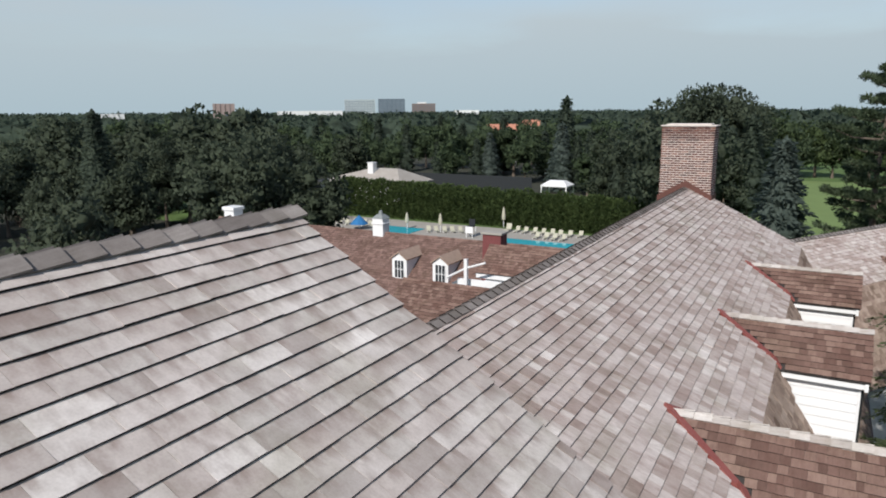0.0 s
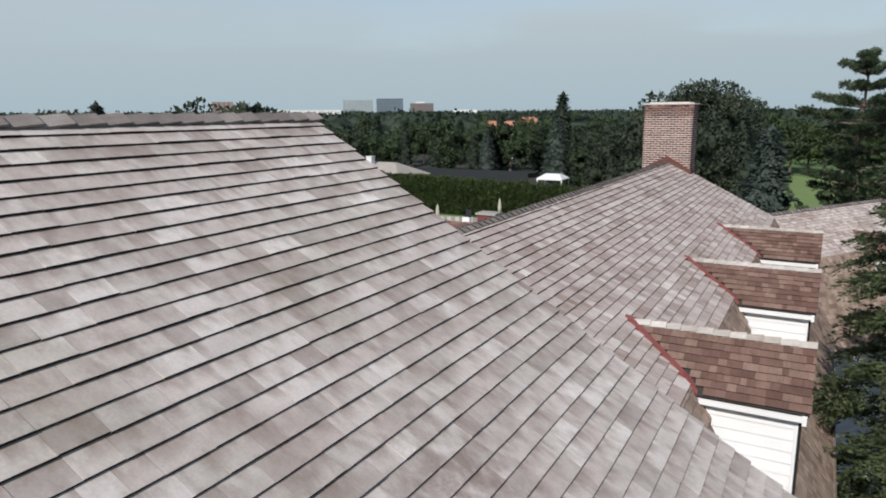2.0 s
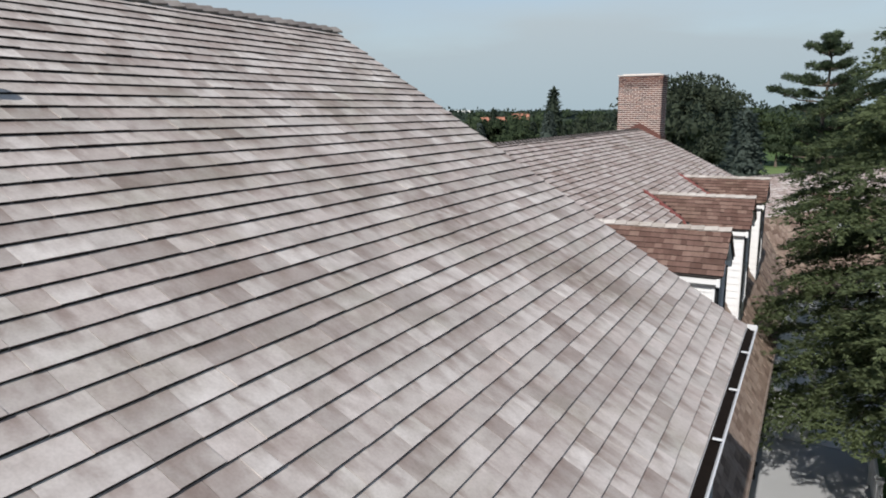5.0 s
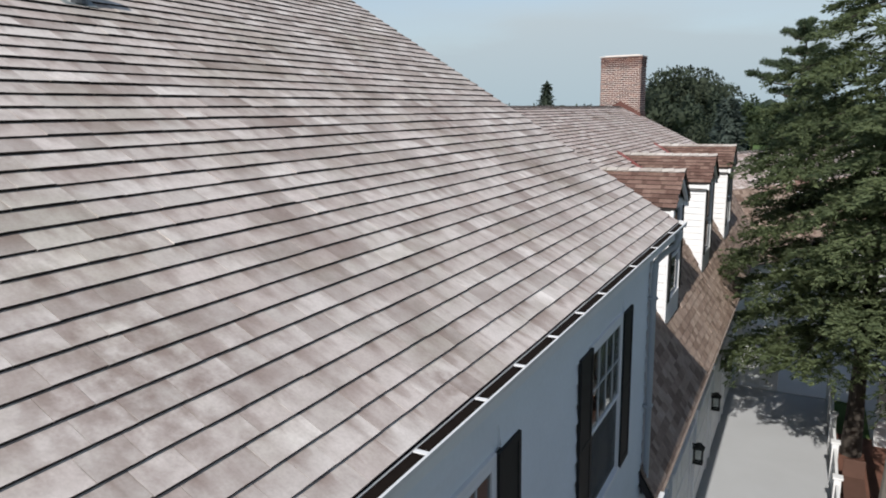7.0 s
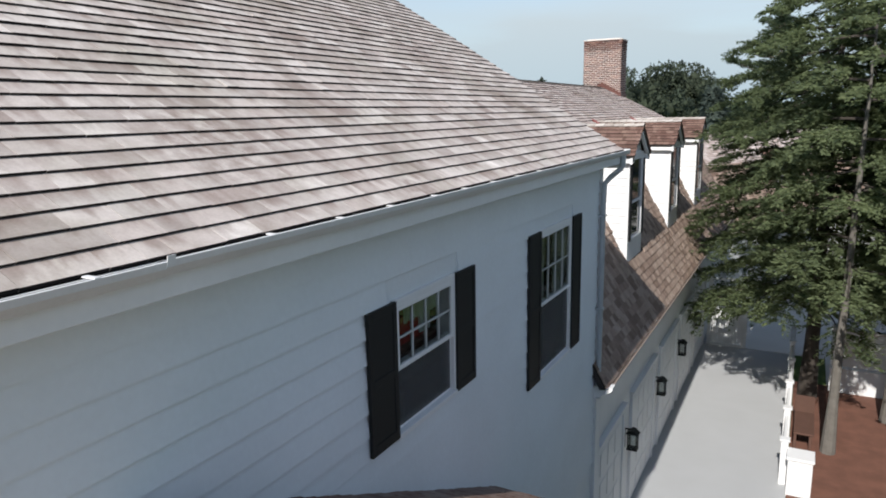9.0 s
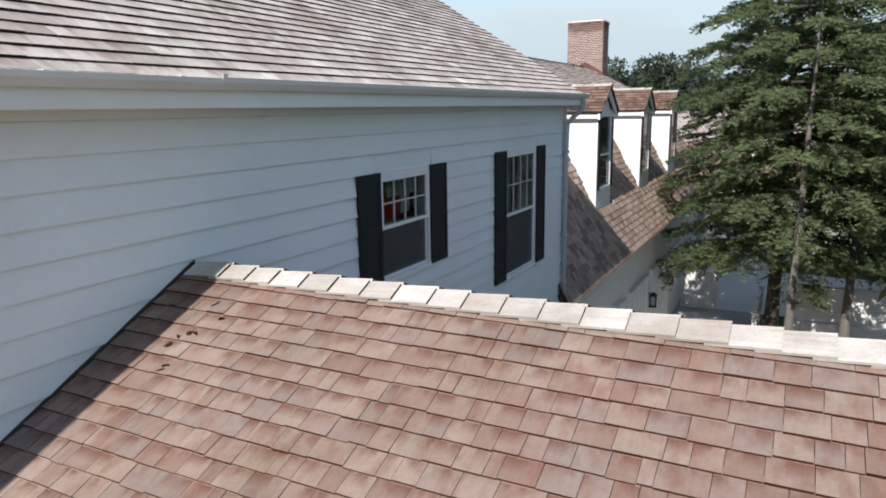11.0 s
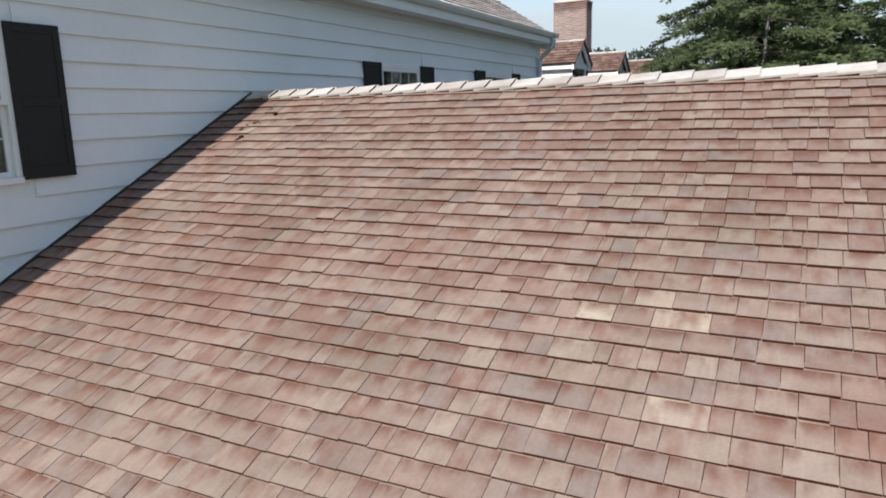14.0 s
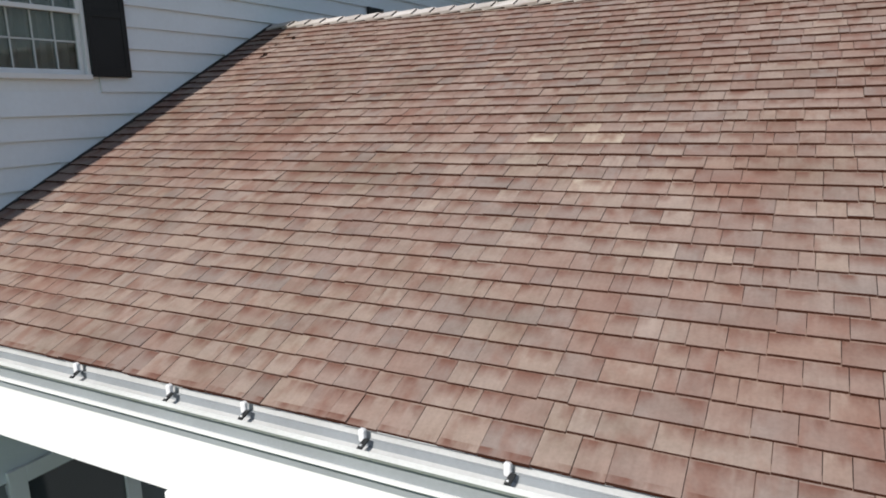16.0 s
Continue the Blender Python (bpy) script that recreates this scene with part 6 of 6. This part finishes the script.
for i in range(86):
    x = -48.5 + i * 0.42
    y = 57.6 + (0.25 if i % 2 else 0) + max(0, (x + 20)) * -0.12
    n = 640
    f = nr.uniform(0, 1, n)
    turn = nr.uniform(0, 2 * np.pi, n)
    h = 3.75 - 0.02 * (x + 43.5) + nr.uniform(-0.25, 0.3)
    r = 0.62 * np.where(f > 0.8, (1 - f) / 0.2 * 0.8 + 0.2, 1) * nr.uniform(0.8, 1.05, n)
    at = np.stack([x + np.cos(turn) * r, y + np.sin(turn) * r * 1.2, GROUND + h * f], 1)
    hq.append(blades(nr, at, unit(np.stack([np.cos(turn), np.sin(turn), np.full(n, 0.9)], 1) + nr.normal(0, 0.4, (n, 3))), nr.uniform(0.2, 0.4, n), nr.uniform(0.1, 0.2, n), 0.2))
tagged(new("hedge", quads_mesh("hedge", np.concatenate(hq), leaf_hedge)), "tall clipped green arborvitae hedge behind the pool", "hedge", kind="stuff")

# club house behind the hedge
club = thing("club_house", "low house with pale grey hip roof and cupola", "house")
part("roof", bm_boxes([[(-58.1, 65, -4.8), (-45.3, 65, -4.8), (-45.3, 73, -4.8), (-58.1, 73, -4.8), (-51.9, 68.8, -3.2), (-48.1, 68.8, -3.2), (-48.1, 69.2, -3.2), (-51.9, 69.2, -3.2)]]), pale_roof, club)
part("wall", bm_boxes([(-57.6, 65.5, GROUND, -45.8, 72.5, -4.82)]), white_paint, club)
part("cupola", bm_boxes([(-51.6, 67.4, -3.9, -50.8, 68.2, -2.5), (-51.65, 67.35, -2.5, -50.75, 68.25, -2.4)]), white_paint, club)
can = thing("canopy_tent", "white canopy tent on four posts", "canopy")
part("roof", bm_boxes([[(-30.5, 72.2, -4.78), (-27.3, 72.2, -4.78), (-27.3, 75.0, -4.78), (-30.5, 75.0, -4.78), (-29.8, 73.2, -4.25), (-28.0, 73.2, -4.25), (-28.0, 74.0, -4.25), (-29.8, 74.0, -4.25)], (-30.5, 72.2, -4.9, -27.3, 75.0, -4.79)]), white_paint, can)
for x in (-30.4, -27.4):
    for y in (72.3, 74.9):
        part("post", bm_boxes([(x - 0.06, y - 0.06, GROUND, x + 0.06, y + 0.06, -4.9)]), white_paint, can)
cs = thing("garden_chair", "white garden chair under the canopy", "chair", "chairs under the canopy")
part("seat", bm_boxes([(-0.3, -0.3, 0.4, 0.3, 0.3, 0.46)]), white_paint, cs)
part("backrest", bm_boxes([(-0.3, 0.25, 0.46, 0.3, 0.31, 1.1)]), white_paint, cs)
part("leg", bm_boxes([(-0.28, -0.28, 0, -0.22, -0.22, 0.4), (0.22, -0.28, 0, 0.28, -0.22, 0.4), (-0.28, 0.22, 0, -0.22, 0.28, 0.4), (0.22, 0.22, 0, 0.28, 0.28, 0.4)]), white_paint, cs)
cs.location = (-29.5, 72.7, GROUND)
copy_thing(cs, Matrix.Translation((-28.1, 72.7, GROUND)))
scr = thing("tennis_fence", "dark windscreen round the tennis courts", "fence")
part("screen", bm_boxes([(-54, 82, GROUND, -35.5, 82.06, -4.9)]), screen_black, scr)
tagged(part("golf_lawn", bm_boxes([(-9, 58, GROUND + 0.004, 8, 118, GROUND + 0.03)]), lawn_green), "bright green mown golf lawn", "lawn", kind="structure")

# ---- skyline ----
tower_umber = plain("tower_umber", (0.16, 0.125, 0.115), 0.8, 0, 0.15, 0.05)
def tower(name, label, x, y, w, d, z, mat, floors, bays, turn=0):
    t = thing(name, label, "building")
    part("body", bm_boxes([(-w / 2, -d / 2, 0, w / 2, d / 2, z - GROUND)]), mat, t)
    for f in range(floors):
        zz = (z - GROUND) * (0.35 + 0.62 * f / floors)
        part("floor_band", bm_boxes([(-w / 2 - 0.1, -d / 2 - 0.15, zz, w / 2 + 0.1, -d / 2 - 0.02, zz + 0.9)]), tower_dark if mat is not tower_dark else tower_glass, t)
    for b in range(bays + 1):
        xx = -w / 2 + w * b / bays
        part("pier", bm_boxes([(xx - 0.5, -d / 2 - 0.3, 0, xx + 0.5, -d / 2 - 0.16, z - GROUND)]), mat, t)
    t.matrix_world = pose(x, y, GROUND, 0, 0, turn)


tower("office_tower", "wide glass office tower on the skyline", -702, 970, 50, 25, 23.6, tower_pale, 7, 10, 36)
tower("office_tower", "dark glass office tower on the skyline", -690, 1050, 46, 25, 25.4, tower_dark, 7, 6, 33)
tower("office_tower", "brown office block on the skyline", -664, 1118, 42, 25, 17.5, tower_umber, 5, 6, 31)
tower("office_block", "white plant room on the brown block", -664, 1112, 16, 10, 20.0, tower_white, 1, 3, 31)
tower("office_block", "long low white building on the skyline", -385, 458, 52, 20, 4.6, tower_white, 2, 10, 40)
tower("office_block", "white flat building on the skyline", -412, 800, 30, 20, 4.6, tower_white, 2, 6, 28)
tower("office_block", "white building above the woods", -326, 230, 10, 8, 3.4, tower_white, 2, 4, 56)
def tiled_house(label, x, y, w, d, eave, ridge, turn):
    h = thing("house", label, "house")
    part("wall", bm_boxes([(-w / 2, -d / 2, 0, w / 2, d / 2, eave - GROUND)]), tower_white, h)
    part("roof", prism([(-d / 2 - 0.4, eave - GROUND), (0, ridge - GROUND), (d / 2 + 0.4, eave - GROUND)], -w / 2 - 0.3, w / 2 + 0.3, "x"), tile_orange, h, "orange tiled roof")
    h.matrix_world = pose(x, y, GROUND, 0, 0, turn)


tiled_house("orange tiled white house among the trees", -62.9, 133.3, 6.0, 5.0, -0.5, 1.0, 24)
tiled_house("red tiled white house among the trees", -60.9, 145.0, 3.4, 4.0, 0.4, 1.7, 22)
APT = (-218.5, 204)
tower_brown = plain("tower_brown", (0.27, 0.215, 0.20), 0.9, 0, 0.2, 0.1)
tower("apartment_block", "brown apartment block above the trees", APT[0], APT[1], 7.5, 7, 7.3, tower_brown, 2, 4, 42)
